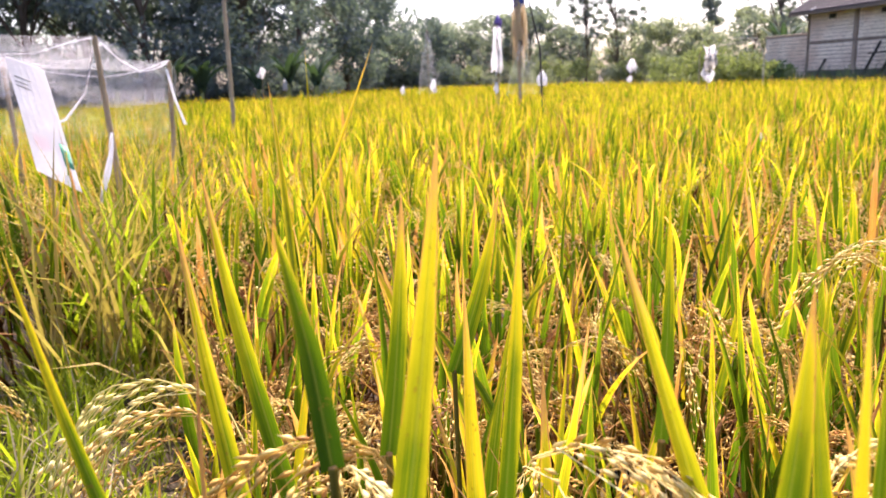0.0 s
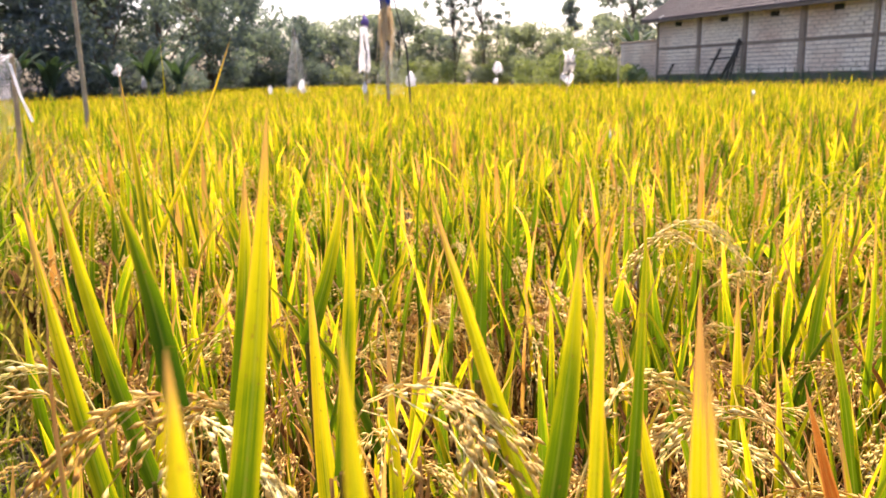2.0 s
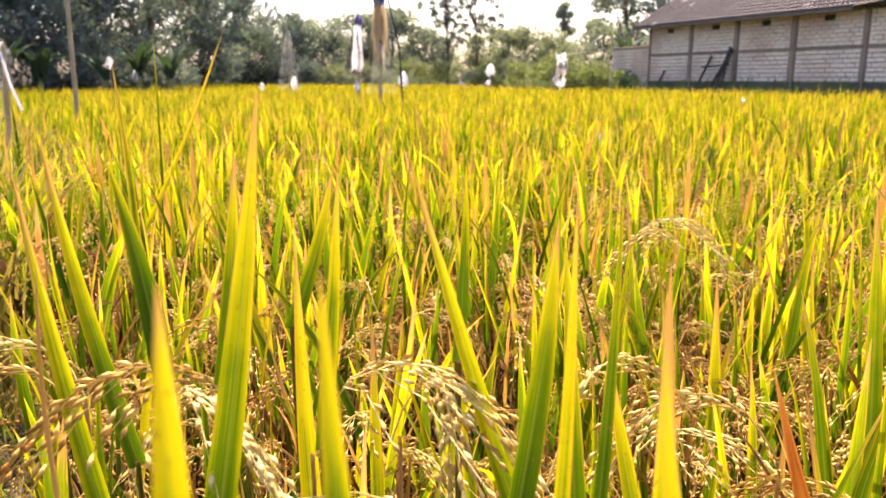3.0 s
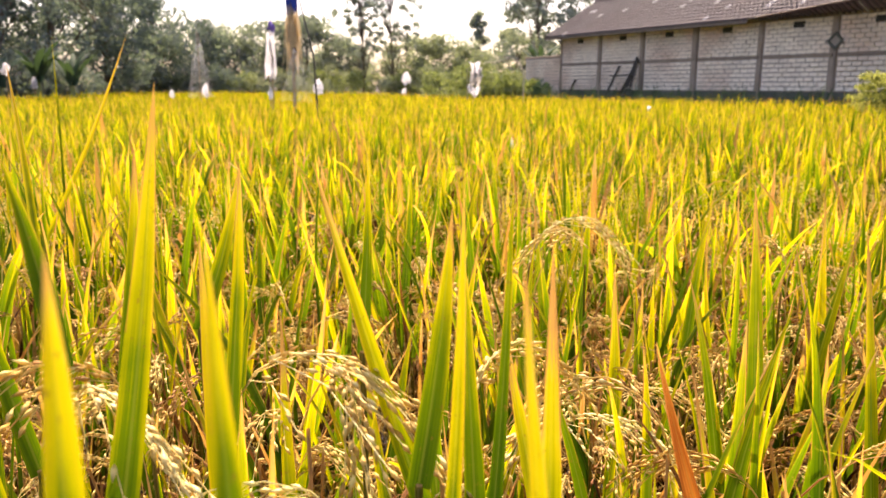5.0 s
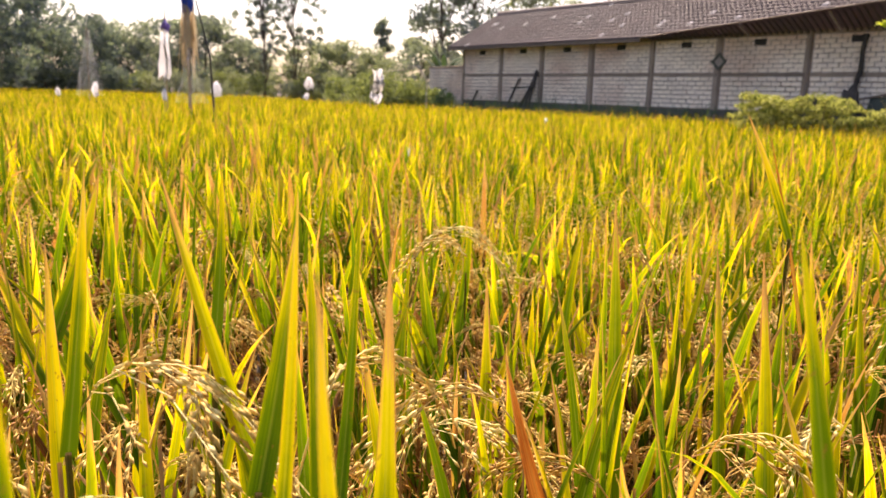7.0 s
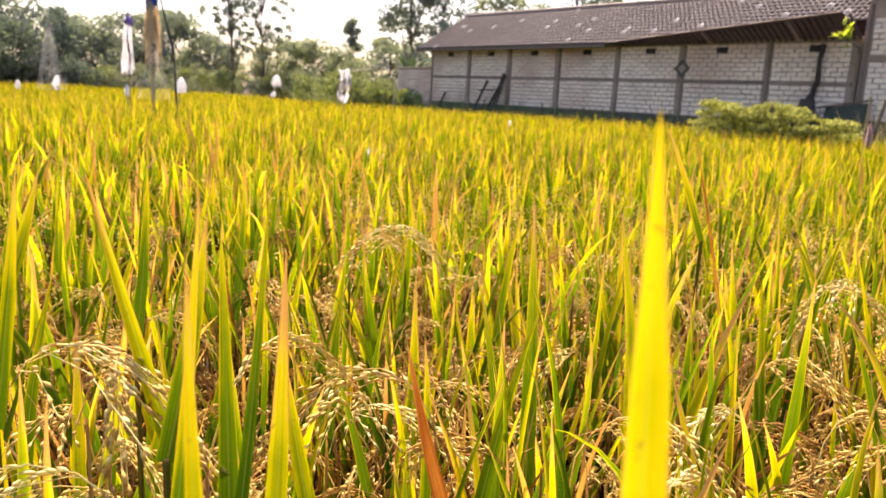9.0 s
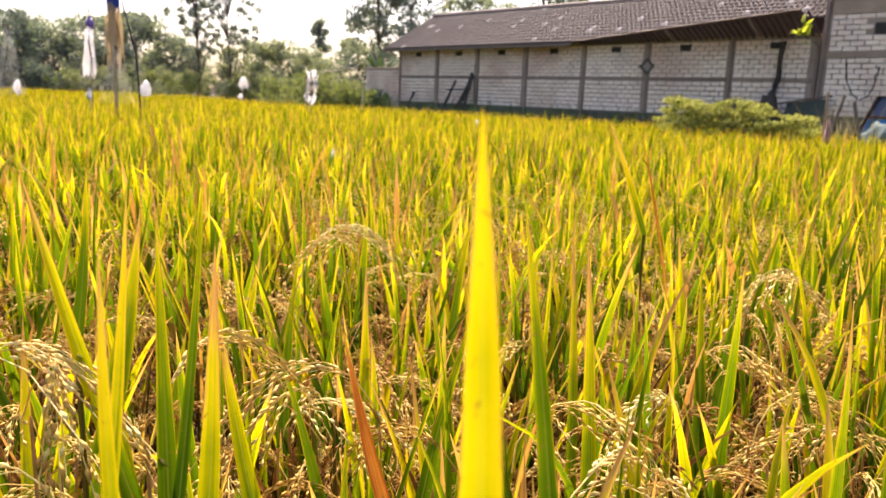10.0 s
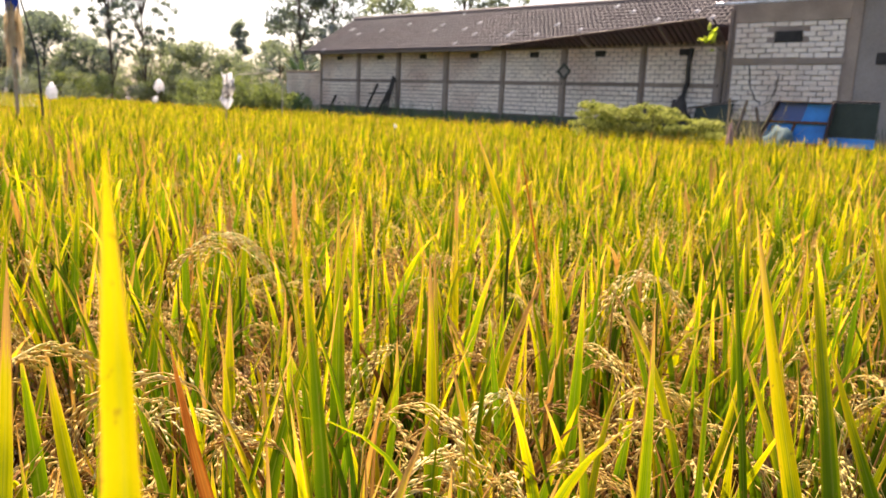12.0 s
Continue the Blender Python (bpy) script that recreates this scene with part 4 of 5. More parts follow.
def bag(name, x, y, z, w, h, parent, seed, mat=None, rough=0.3):
    """A crumpled plastic bag."""
    bm = bmesh.new()
    bmesh.ops.create_icosphere(bm, subdivisions=3, radius=1.0)
    for v in bm.verts:
        f = 1 + rough * noise.noise(v.co * 2.3 + Vector((seed, 0, 0)))
        v.co = Vector((x + v.co.x * w * f * (1 - 0.3 * v.co.z), y + v.co.y * w * f, z + v.co.z * h * f))
    me = bpy.data.meshes.new(name)
    bm.to_mesh(me)
    bm.free()
    me.materials.append(mat or M_WHITE)
    me.polygons.foreach_set("use_smooth", np.full(len(me.polygons), True))
    return part(name, me, None, parent)


# ---- bush and cart before the annex ----
bush = thing("bush", "dense leafy bush with pale sunlit top beside the barn", "bush", pose(11.35, 9.1, 0, 0, 0, -69))
rng = np.random.default_rng(3)
C = np.stack([rng.uniform(-1.25, 1.35, 420), rng.uniform(-0.5, 0.5, 420), 1.36 * rng.uniform(0.05, 1.0, 420) ** 0.6], -1)
C[:, 2] *= 1.0 - 0.05 * np.abs(C[:, 0]) ** 3 - 0.07 * C[:, 0] + 0.05 * np.sin(5.0 * C[:, 0] + 1.0)
V, Q, U = leaf_cloud(C, rng.uniform(0.08, 0.19, 420), 80, 0.07, rng, 0.35, 0.32)
part("foliage", mesh_of("foliage", V, Q, U, [M_BUSH], smooth=False), None, bush)
for i in range(24):
    part("twig", tube_mesh("twig", [(C[i][0] * 0.5, C[i][1] * 0.4, -0.05), C[i] * np.array([0.8, 0.8, 0.5]), C[i]], [0.02, 0.015, 0.006], 5), M_BARK, bush)


p = wall_frame(14.72, -0.55, 0)
heap = thing("black_sack", "tall black plastic sack slumped against the barn wall", "sack")
bag("body", p.x, p.y, 0.78, 0.30, 0.80, heap, 5, M_DARKSTICK, 0.5)
sheet = thing("leaning_board", "dark green board leaning on the barn wall", "board", BARN_M)
V = np.array([(15.02, -0.75, 0.0), (15.90, -0.75, 0.0), (15.92, -0.22, 1.60), (15.00, -0.22, 1.47)])
bm = bmesh.new()
bm.faces.new([bm.verts.new(v) for v in V])
solid(part("panel", bm, M_DARKGREEN, sheet), 0.03)
part("edge_pole", tube_mesh("edge_pole", [(14.80, -0.26, 1.45), (15.4, -0.24, 1.56), (16.0, -0.22, 1.66)], 0.025, 6), M_WOOD, sheet, "grey timber along its top edge")


def cart():
    """A blue tray cart tipped up on its end."""
    c = thing("cart", "blue painted tray cart parked by the annex wall", "cart", pose(14.12, 7.76, 0.55, 0, 0, -70))
    def leant(*size):
        bm = box_bm(*size)
        for v in bm.verts:
            v.co.x += (0.27 - 0.16 * v.co.x / 0.58) * (v.co.z - 1.0)
        return bm

    part("tray_floor", leant(-0.40, 0.54, -0.03, 0.03, 0.30, 1.04, 0.01), M_BLUE, c)
    part("worn_panel", leant(-0.39, 0.10, -0.042, -0.032, 0.72, 1.03, 0.003), M_WORN, c, "grey worn paint with rust")
    part("rail", leant(-0.44, 0.58, -0.09, -0.034, 0.66, 0.71, 0.008), M_RUSTY, c, "rusty red rail")
    part("upright", leant(0.0, 0.035, -0.085, -0.034, 0.28, 0.66, 0.006), M_RUSTY, c, "rusty red upright")
    for x in (-0.44, 0.54):
        part("side_board", leant(x, x + 0.035, -0.25, 0.06, 0.26, 1.06, 0.008), M_CARTFRAME, c, "dark rusted edge")
    part("top_board", leant(-0.44, 0.58, -0.16, 0.06, 1.04, 1.07, 0.008), M_CARTFRAME, c, "dark rusted edge")
    part("bottom_board", leant(-0.44, 0.58, -0.25, 0.06, 0.24, 0.28, 0.008), M_CARTFRAME, c, "dark rusted edge")
    for x in (-0.66, 0.66):
        ang = np.linspace(0, 2 * np.pi, 25)
        w = part("wheel", tube_mesh("wheel", [(x, 0.1 + 0.22 * math.cos(a), -0.30 + 0.22 * math.sin(a)) for a in ang], 0.035, 8), M_RUBBER, c)
        part("hub", tube_mesh("hub", [(x - 0.05, 0.1, -0.30), (x + 0.05, 0.1, -0.30)], 0.05, 8), M_RUSTY, w)
    part("axle", tube_mesh("axle", [(-0.66, 0.1, -0.30), (0.66, 0.1, -0.30)], 0.025, 8), M_RUSTY, c)
    for x in (-0.4, 0.4):
        part("strut", box_bm(x - 0.03, x + 0.03, 0.06, 0.12, -0.55, 0.9, 0.006), M_RUSTY, c)


cart()
tarp = thing("tarpaulin", "crumpled grey-blue tarpaulin heaped by the cart", "tarpaulin", pose(13.72, 7.90, 0))
bag("sheet", 0, 0, 0.55, 0.34, 0.56, tarp, 4, M_TARP, 0.7)
side_board = thing("trailer_board", "dark grey-green trailer board with a blue lower edge", "trailer", pose(14.40, 7.02, 0, 0, 0, -70))
part("panel", box_bm(-0.28, 0.50, -0.02, 0.02, 1.00, 1.62, 0.008), M_DARKGREEN, side_board)
part("lower_panel", box_bm(-0.28, 0.50, -0.03, 0.02, 0.80, 0.98, 0.008), M_BLUE, side_board, "blue painted lower edge")
part("top_rail", box_bm(-0.28, 0.50, -0.04, 0.03, 1.63, 1.66, 0.006), M_CARTFRAME, side_board)
for x in (-0.24, 0.42):
    part("leg", box_bm(x, x + 0.05, 0.024, 0.07, 0.0, 1.6, 0.006), M_CARTFRAME, side_board)
for pts in (((12.95, 8.60, 0.0), (13.05, 8.42, 0.8), (13.13, 8.27, 1.60)), ((13.40, 7.84, 0.0), (13.30, 8.00, 0.85), (13.22, 8.13, 1.48))):
    leaning = thing("leaning_stick", "pale weathered stick leaning before the annex", "stick", None, "sticks by the annex")
    part("shaft", tube_mesh("shaft", pts, [0.036, 0.034, 0.028], 7), M_WOOD, leaning)
sacks = thing("sack_heap", "heap of dark sacks behind the bush by the wall", "sacks", BARN_M @ Matrix.Translation((13.90, -0.55, 0)))
bag("sack", 0, 0, 1.02, 0.40, 0.42, sacks, 9, M_DARKSTICK, 0.5)
bag("sack", 0.75, 0.05, 0.92, 0.36, 0.46, sacks, 12, M_DARKSTICK, 0.5)
bag("sack", 0.35, 0.0, 0.40, 0.62, 0.46, sacks, 15, M_DARKSTICK, 0.4)

# ---- things standing in the field ----
def stake(name, label, category, pts, r, mat=None, group=""):
    t = thing(name, label, category, None, group)
    part("shaft", tube_mesh("shaft", pts, r, 8), mat or M_BAMBOO, t)
    return t


pole = thing("bamboo_pole", "tall weathered bamboo pole stuck in the bank", "pole")
pp = np.array([(-2.19, 9.26, 0.0), (-2.21, 9.41, 0.9), (-2.245, 9.65, 2.5), (-2.29, 9.86, 4.3)])
part("cane", tube_mesh("cane", pp, [0.027, 0.026, 0.024, 0.018], 10), M_BAMBOO, pole)
for zz in np.arange(0.35, 4.2, 0.34):
    f = np.array([np.interp(zz, pp[:, 2], pp[:, i]) for i in range(3)])
    part("node_ring", tube_mesh("node_ring", [f - (0, 0, 0.008), f + (0, 0, 0.008)], 0.030, 10), M_BAMBOO, pole)


def hanging(pts, width, mat, rng, folds=3):
    """A limp strip of plastic or cloth along points."""
    P = np.asarray(pts, float)
    n, a = len(P), 7
    V, U = [], []
    for i in range(n):
        for j in range(a):
            s = j / (a - 1) - 0.5
            k = width[i] * 0.22
            V.append((P[i][0] + s * width[i] + rng.normal(0, 0.4) * k, P[i][1] + 0.25 * width[i] * math.sin(s * folds * 6.28 + i), P[i][2] + 0.02 * math.sin(j * 2.1 + i) + rng.normal(0, 0.9) * k))
            U.append((j / (a - 1), i / (n - 1)))
    Q = [(i * a + j, i * a + j + 1, (i + 1) * a + j + 1, (i + 1) * a + j) for i in range(n - 1) for j in range(a - 1)]
    return mesh_of("strip", np.array(V), np.array(Q), np.array(U), [mat])


flag = stake("streamer", "white and purple plastic streamer on a thin stake", "streamer", [(1.24, 12.08, 0), (1.25, 12.08, 1.2), (1.26, 12.1, 2.3)], [0.012, 0.011, 0.008])
solid(part("streamer_cloth", hanging([(1.24, 12.05, 2.02), (1.235, 12.05, 1.85), (1.23, 12.04, 1.6), (1.225, 12.04, 1.42), (1.20, 12.04, 1.31)], [0.12, 0.13, 0.15, 0.18, 0.15], M_WHITE, RNG), None, flag, "limp white plastic"))
solid(part("streamer_top", hanging([(1.25, 12.05, 2.15), (1.25, 12.05, 2.08), (1.24, 12.05, 2.02)], [0.04, 0.12, 0.14], M_PURPLE, RNG), None, flag, "purple printed top"))

straw_pole = stake("straw_figure_pole", "pole wrapped in straw with a blue cloth on top", "scarecrow pole", [(1.50, 11.45, 0), (1.50, 11.5, 1.3), (1.51, 11.6, 2.9)], [0.025, 0.024, 0.018])
n = 260
V, Q, U = blades(np.stack([1.51 + RNG.normal(0, 0.04, n), 11.58 + RNG.normal(0, 0.04, n), RNG.uniform(2.0, 2.35, n)], -1), RNG.uniform(0, 6.28, n), RNG.uniform(0.35, 0.75, n), np.full(n, 0.016), RNG.uniform(2.92, 3.12, n), RNG.uniform(0.0, 0.12, n), 4, 2)
part("straw", mesh_of("straw", V, Q, U, [M_STRAWB]), None, straw_pole, "loose bundle of dry straw")
solid(part("cloth", hanging([(1.51, 11.56, 2.9), (1.51, 11.56, 2.7), (1.51, 11.55, 2.45), (1.51, 11.55, 2.22)], [0.12, 0.17, 0.18, 0.14], M_BLUECLOTH, RNG), None, straw_pole, "dark blue cloth"))


def net_sheet(name, A, B, C, D, sag, parent, n=10, wave=0.04, mat=None):
    """A net between four corners, sagging between them."""
    A, B, C, D = (np.array(p, float) for p in (A, B, C, D))
    V, U = [], []
    for i in range(n + 1):
        for j in range(n + 1):
            s, t = i / n, j / n
            p = (A * (1 - s) + B * s) * (1 - t) + (D * (1 - s) + C * s) * t
            k = math.sin(math.pi * s)
            V.append(p + np.array([wave * math.sin(9 * s + 3 * t), wave * math.sin(7 * t + 4 * s), -sag * k]))
            U.append((s * max(0.35, np.linalg.norm(B - A)) + 0.007, t * np.linalg.norm(D - A) + 0.007))
    Q = [(i * (n + 1) + j, (i + 1) * (n + 1) + j, (i + 1) * (n + 1) + j + 1, i * (n + 1) + j + 1) for i in range(n) for j in range(n)]
    return part(name, mesh_of(name, np.array(V), np.array(Q), np.array(U), [mat or M_NET]), None, parent)


net_cone = thing("net_tent", "small pale net hung like a tent from a stick", "net")
for a in range(5):
    t0, t1 = a * 1.256, (a + 1) * 1.256
    net_sheet("net_panel", (1.48, 11.2, 1.75), (1.48, 11.2, 1.75), (1.48 + 0.24 * math.cos(t1), 11.2 + 0.24 * math.sin(t1), 1.0), (1.48 + 0.24 * math.cos(t0), 11.2 + 0.24 * math.sin(t0), 1.0), 0.0, net_cone, 5, 0.03, M_VEIL)
part("stick", tube_mesh("stick", [(1.48, 11.2, 0), (1.48, 11.2, 1.76)], 0.008, 6), M_BAMBOO, net_cone)
net_cone2 = thing("net_tent", "small pale net hung like a tent from a stick", "net")
for a in range(5):
    t0, t1 = a * 1.256, (a + 1) * 1.256
    net_sheet("net_panel", (0.35, 22, 2.6), (0.35, 22, 2.6), (0.35 + 0.36 * math.cos(t1), 22 + 0.36 * math.sin(t1), 0.9), (0.35 + 0.36 * math.cos(t0), 22 + 0.36 * math.sin(t0), 0.9), 0.0, net_cone2, 5, 0.05, M_VEIL)
part("stick", tube_mesh("stick", [(0.35, 22, 0), (0.35, 22, 2.62)], 0.012, 6), M_BAMBOO, net_cone2)

bent = stake("bent_stick", "dark curved stick bowed over the rice", "stick", [(1.633, 10.202, 0), (1.623, 10.222, 0.964), (1.620, 10.371, 1.607), (1.510, 10.577, 2.230), (1.472, 10.649, 2.448)], [0.015, 0.014, 0.012, 0.010, 0.007], M_DARKSTICK)
round_bag = stake("bag_stake", "stake with a full round white bag tied to it", "bird scarer", [(2.90, 18.33, 0), (2.90, 18.33, 1.42)], 0.012, M_BAMBOO, "bird scarers in the field")
bag("bag", 2.94, 18.26, 1.19, 0.11, 0.175, round_bag, 1, None, 0.4)
for j, (x, y, z, w, h) in enumerate(((0.56, 24.7, 1.08, 0.10, 0.20), (-0.43, 24.7, 0.98, 0.07, 0.12), (1.2, 11.9, 1.10, 0.035, 0.08), (5.33, 14.2, 1.10, 0.05, 0.07), (9.2, 33.0, 1.55, 0.22, 0.28), (7.3, 26.5, 1.05, 0.10, 0.1), (-5.7, 29.2, 1.75, 0.14, 0.2), (-4.9, 29.4, 1.3, 0.10, 0.2))):
    s = stake("bag_stake", "thin stick with a white plastic bag against birds", "bird scarer", [(x, y + 0.04, 0), (x, y + 0.04, z + h * 0.8)], 0.009, M_BAMBOO, "bird scarers in the field")
    solid(part("bag", hanging([(x, y, z + h), (x + 0.02 * w, y, z + h * 0.3), (x - 0.2 * w, y, z - h * 0.4), (x + 0.1 * w, y, z - h)], [w * 0.5, w * 1.5, w * 1.9, w * 1.3], M_WHITE, RNG, 2 + j % 3), None, s))

cane = thing("dry_cane", "pale dry canes arching over the shrubs", "cane")
part("stem", tube_mesh("stem", [(8.20, 22.46, 0.0), (8.20, 22.46, 1.75), (8.62, 22.24, 1.90), (9.13, 21.94, 1.96), (9.50, 21.74, 2.08), (9.66, 21.56, 1.71)], [0.02, 0.018, 0.016, 0.016, 0.014, 0.008], 6), M_CANE, cane)
part("stem", tube_mesh("stem", [(9.75, 21.73, 0.0), (9.75, 21.73, 1.65), (9.66, 21.84, 1.88), (9.44, 22.02, 2.08), (9.00, 22.29, 2.09)], [0.02, 0.018, 0.018, 0.016, 0.01], 6), M_CANE, cane)

bottle = stake("bottle_stake", "stake with two white plastic sheets tied round it", "bird scarer", [(5.52, 14.75, 0), (5.54, 14.8, 1.62)], 0.014, M_BAMBOO)
solid(part("upper_sheet", hanging([(5.56, 14.72, 1.62), (5.55, 14.72, 1.54), (5.54, 14.72, 1.46)], [0.26, 0.28, 0.22], M_WHITE, RNG), None, bottle))
solid(part("grey_sheet", hanging([(5.54, 14.71, 1.48), (5.52, 14.71, 1.34), (5.50, 14.71, 1.20)], [0.20, 0.24, 0.22], M_GREYBAG, RNG), None, bottle, "greyish see-through plastic"))
solid(part("lower_sheet", hanging([(5.50, 14.70, 1.22), (5.49, 14.70, 1.15), (5.48, 14.70, 1.05)], [0.20, 0.24, 0.18], M_WHITE, RNG), None, bottle))
pink = stake("cloth_stake", "stake with a faded pink cloth near the bush", "bird scarer", [(10.15, 6.55, 0), (10.15, 6.6, 1.55)], 0.018, M_BAMBOO)
solid(part("cloth", hanging([(10.15, 6.54, 1.18), (10.15, 6.54, 1.02), (10.16, 6.54, 0.86)], [0.09, 0.11, 0.13], M_PINK, RNG), None, pink))
for x, y, z, w in ((1.9, 4.4, 0.87, 0.016), (6.2, 9.5, 0.92, 0.03)):
    s = stake("scrap_stake", "thin twig with a white scrap of plastic", "bird scarer", [(x, y + 0.02, 0), (x, y + 0.02, z)], 0.004, M_BAMBOO, "plastic scraps in the rice")
    solid(part("scrap", hanging([(x, y, z + w), (x + w * 0.2, y, z), (x - w * 0.1, y, z - w * 1.2)], [w * 0.6, w * 1.4, w], M_WHITE, RNG, 2), None, s), 0.002)

# net pen on bamboo posts
pen = thing("net_pen", "pen of white netting draped on bamboo posts", "net pen")
TOPS = [(-1.47, 3.78, 1.50), (-1.41, 4.62, 1.41), (-2.45, 4.85, 1.47), (-2.65, 3.98, 1.56)]
FEET = [(-1.39, 3.68, 0.0), (-1.47, 4.52, 0.0), (-2.42, 4.8, 0.0), (-2.65, 3.95, 0.0)]
for a, b in zip(FEET, TOPS):
    part("post", tube_mesh("post", [a, tuple((np.array(a) + np.array(b)) / 2 + (0.01, 0, 0)), b], [0.017, 0.016, 0.013], 8), M_BAMBOO, pen)
for i in range(4):
    A, B = np.array(TOPS[i]), np.array(TOPS[(i + 1) % 4])
    net_sheet("net_panel", A, B, (B[0], B[1], B[2] - 0.23), (A[0], A[1], A[2] - 0.23), 0.05, pen)
    net_sheet("net_skirt", A - (0, 0, 0.23), B - (0, 0, 0.23), (B[0], B[1], 1.02), (A[0], A[1], 1.02), 0.05, pen, mat=M_VEIL)
    q = np.linspace(0, 1, 9)[:, None]
    part("rope", tube_mesh("rope", A * (1 - q) + B * q + np.array([0, 0, -0.10]) * np.sin(np.pi * q) + RNG.normal(0, 0.006, (9, 3)), RNG.uniform(0.0012, 0.0028, 9), 6), M_WHITE, pen, "white gathered net edge")
net_sheet("net_roof", *TOPS, 0.10, pen)
part("swag", tube_mesh("swag", [(-1.47, 3.78, 1.48), (-1.55, 3.8, 1.25), (-1.66, 3.8, 1.13), (-1.80, 3.8, 1.09)], [0.006, 0.005, 0.006, 0.003], 6), M_WHITE, pen)
part("swag", tube_mesh("swag", [(-1.40, 3.66, 1.07), (-1.405, 3.65, 1.02), (-1.41, 3.64, 0.97), (-1.43, 3.63, 0.90), (-1.455, 3.62, 0.82), (-1.47, 3.61, 0.76)], [0.005, 0.011, 0.010, 0.017, 0.014, 0.008], 7), M_WHITE, pen)
part("swag", tube_mesh("swag", [(-1.42, 4.6, 1.36), (-1.38, 4.56, 1.2), (-1.32, 4.5, 1.06)], [0.008, 0.007, 0.009], 6), M_WHITE, pen)
part("knot", tube_mesh("knot", [(-1.95, 3.72, 1.53), (-1.92, 3.72, 1.46), (-1.90, 3.72, 1.38)], [0.012, 0.016, 0.008], 6), M_WHITE, pen)

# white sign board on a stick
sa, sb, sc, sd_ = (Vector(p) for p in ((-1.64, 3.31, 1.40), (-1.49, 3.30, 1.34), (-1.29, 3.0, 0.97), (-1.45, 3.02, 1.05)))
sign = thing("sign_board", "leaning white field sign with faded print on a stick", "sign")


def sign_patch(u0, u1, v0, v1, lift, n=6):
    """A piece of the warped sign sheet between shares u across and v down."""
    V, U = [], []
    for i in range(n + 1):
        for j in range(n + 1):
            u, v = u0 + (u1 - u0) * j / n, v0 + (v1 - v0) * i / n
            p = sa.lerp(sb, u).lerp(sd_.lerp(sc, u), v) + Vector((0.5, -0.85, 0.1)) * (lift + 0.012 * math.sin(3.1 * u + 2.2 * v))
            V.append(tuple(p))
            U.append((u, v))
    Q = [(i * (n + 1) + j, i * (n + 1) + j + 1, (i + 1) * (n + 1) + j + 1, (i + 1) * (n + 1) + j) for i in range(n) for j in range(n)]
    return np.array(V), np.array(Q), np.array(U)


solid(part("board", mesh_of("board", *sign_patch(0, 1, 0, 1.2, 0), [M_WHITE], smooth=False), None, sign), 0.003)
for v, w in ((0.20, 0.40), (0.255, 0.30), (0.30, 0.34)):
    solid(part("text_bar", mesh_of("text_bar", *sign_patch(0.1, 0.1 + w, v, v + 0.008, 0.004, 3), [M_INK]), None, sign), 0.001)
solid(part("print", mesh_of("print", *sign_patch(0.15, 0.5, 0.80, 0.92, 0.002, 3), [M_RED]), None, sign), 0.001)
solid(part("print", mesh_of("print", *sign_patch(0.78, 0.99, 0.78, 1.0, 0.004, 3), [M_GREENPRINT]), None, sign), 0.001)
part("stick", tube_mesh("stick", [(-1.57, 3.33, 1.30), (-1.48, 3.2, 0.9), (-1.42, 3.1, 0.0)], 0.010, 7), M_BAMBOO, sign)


# ---- weeds on the bank and at the barn's foot ----
def weeds(name, label, X, Y, Z, h, w, mat, lean=0.5, segs=3):
    n = len(X)
    V, Q, U = blades(np.stack([X, Y, Z], -1), RNG.uniform(0, 6.28, n), RNG.uniform(0.5, 1.3, n) * h, np.full(n, w) * RNG.uniform(0.6, 1.3, n), RNG.uniform(0.0, lean, n), RNG.uniform(0.2, 1.3, n), segs, 2, RNG.uniform(-1, 1, n))
    tagged(new(name, mesh_of(name, V, Q, U, [mat])), label, "weeds", kind="stuff")


def bank_z(x, y):
    return np.exp(-((x - edge_x(y) + 0.40) / 0.30) ** 2) * 0.30


n = 10000
Y = RNG.uniform(0, 1, n) ** 1.7 * 14 - 0.2
X = edge_x(Y) - 0.40 + RNG.normal(0, 0.25, n)
keep = path_gap(X, Y) > 0.5
X, Y = X[keep], Y[keep]
weeds("bank_weeds", "tangled green weeds on the bank", X, Y, bank_z(X, Y) - 0.01, 0.22, 0.0095, M_WEED, 0.9)
n = 2600
Y = RNG.uniform(0, 1, n) ** 1.7 * 14 - 0.2
X = edge_x(Y) - 0.40 + RNG.normal(0, 0.25, n)
keep = path_gap(X, Y) > 0.5
X, Y = X[keep], Y[keep]
weeds("bank_straw", "dry straw lying in the weeds on the bank", X, Y, bank_z(X, Y) - 0.01, 0.30, 0.006, M_DRYWEED, 1.5)
n = 900
Y = RNG.uniform(2.6, 6.0, n)
X = edge_x(Y) - 0.32 + RNG.normal(0, 0.16, n)
weeds("bank_grass", "tall fading grass on the bank by the net pen", X, Y, bank_z(X, Y) - 0.01, 0.60, 0.019, M_WEED, 0.45, 4)
n = 1000
Y = RNG.uniform(2.5, 6.0, n)
X = edge_x(Y) - 0.25 + RNG.normal(0, 0.25, n)
weeds("bank_grass", "dry brown rice straw along the bank by the net pen", X, Y, bank_z(X, Y) - 0.01, 0.74, 0.017, M_TANSTRAW, 0.5, 4)
n = 260
X, Y = RNG.normal(-1.30, 0.16, n), RNG.normal(3.38, 0.14, n)
weeds("bank_grass", "tan rice straw standing by the pen's corner post", X, Y, np.full(n, 0.05), 0.86, 0.014, M_TANSTRAW, 0.3, 4)
n = 5000
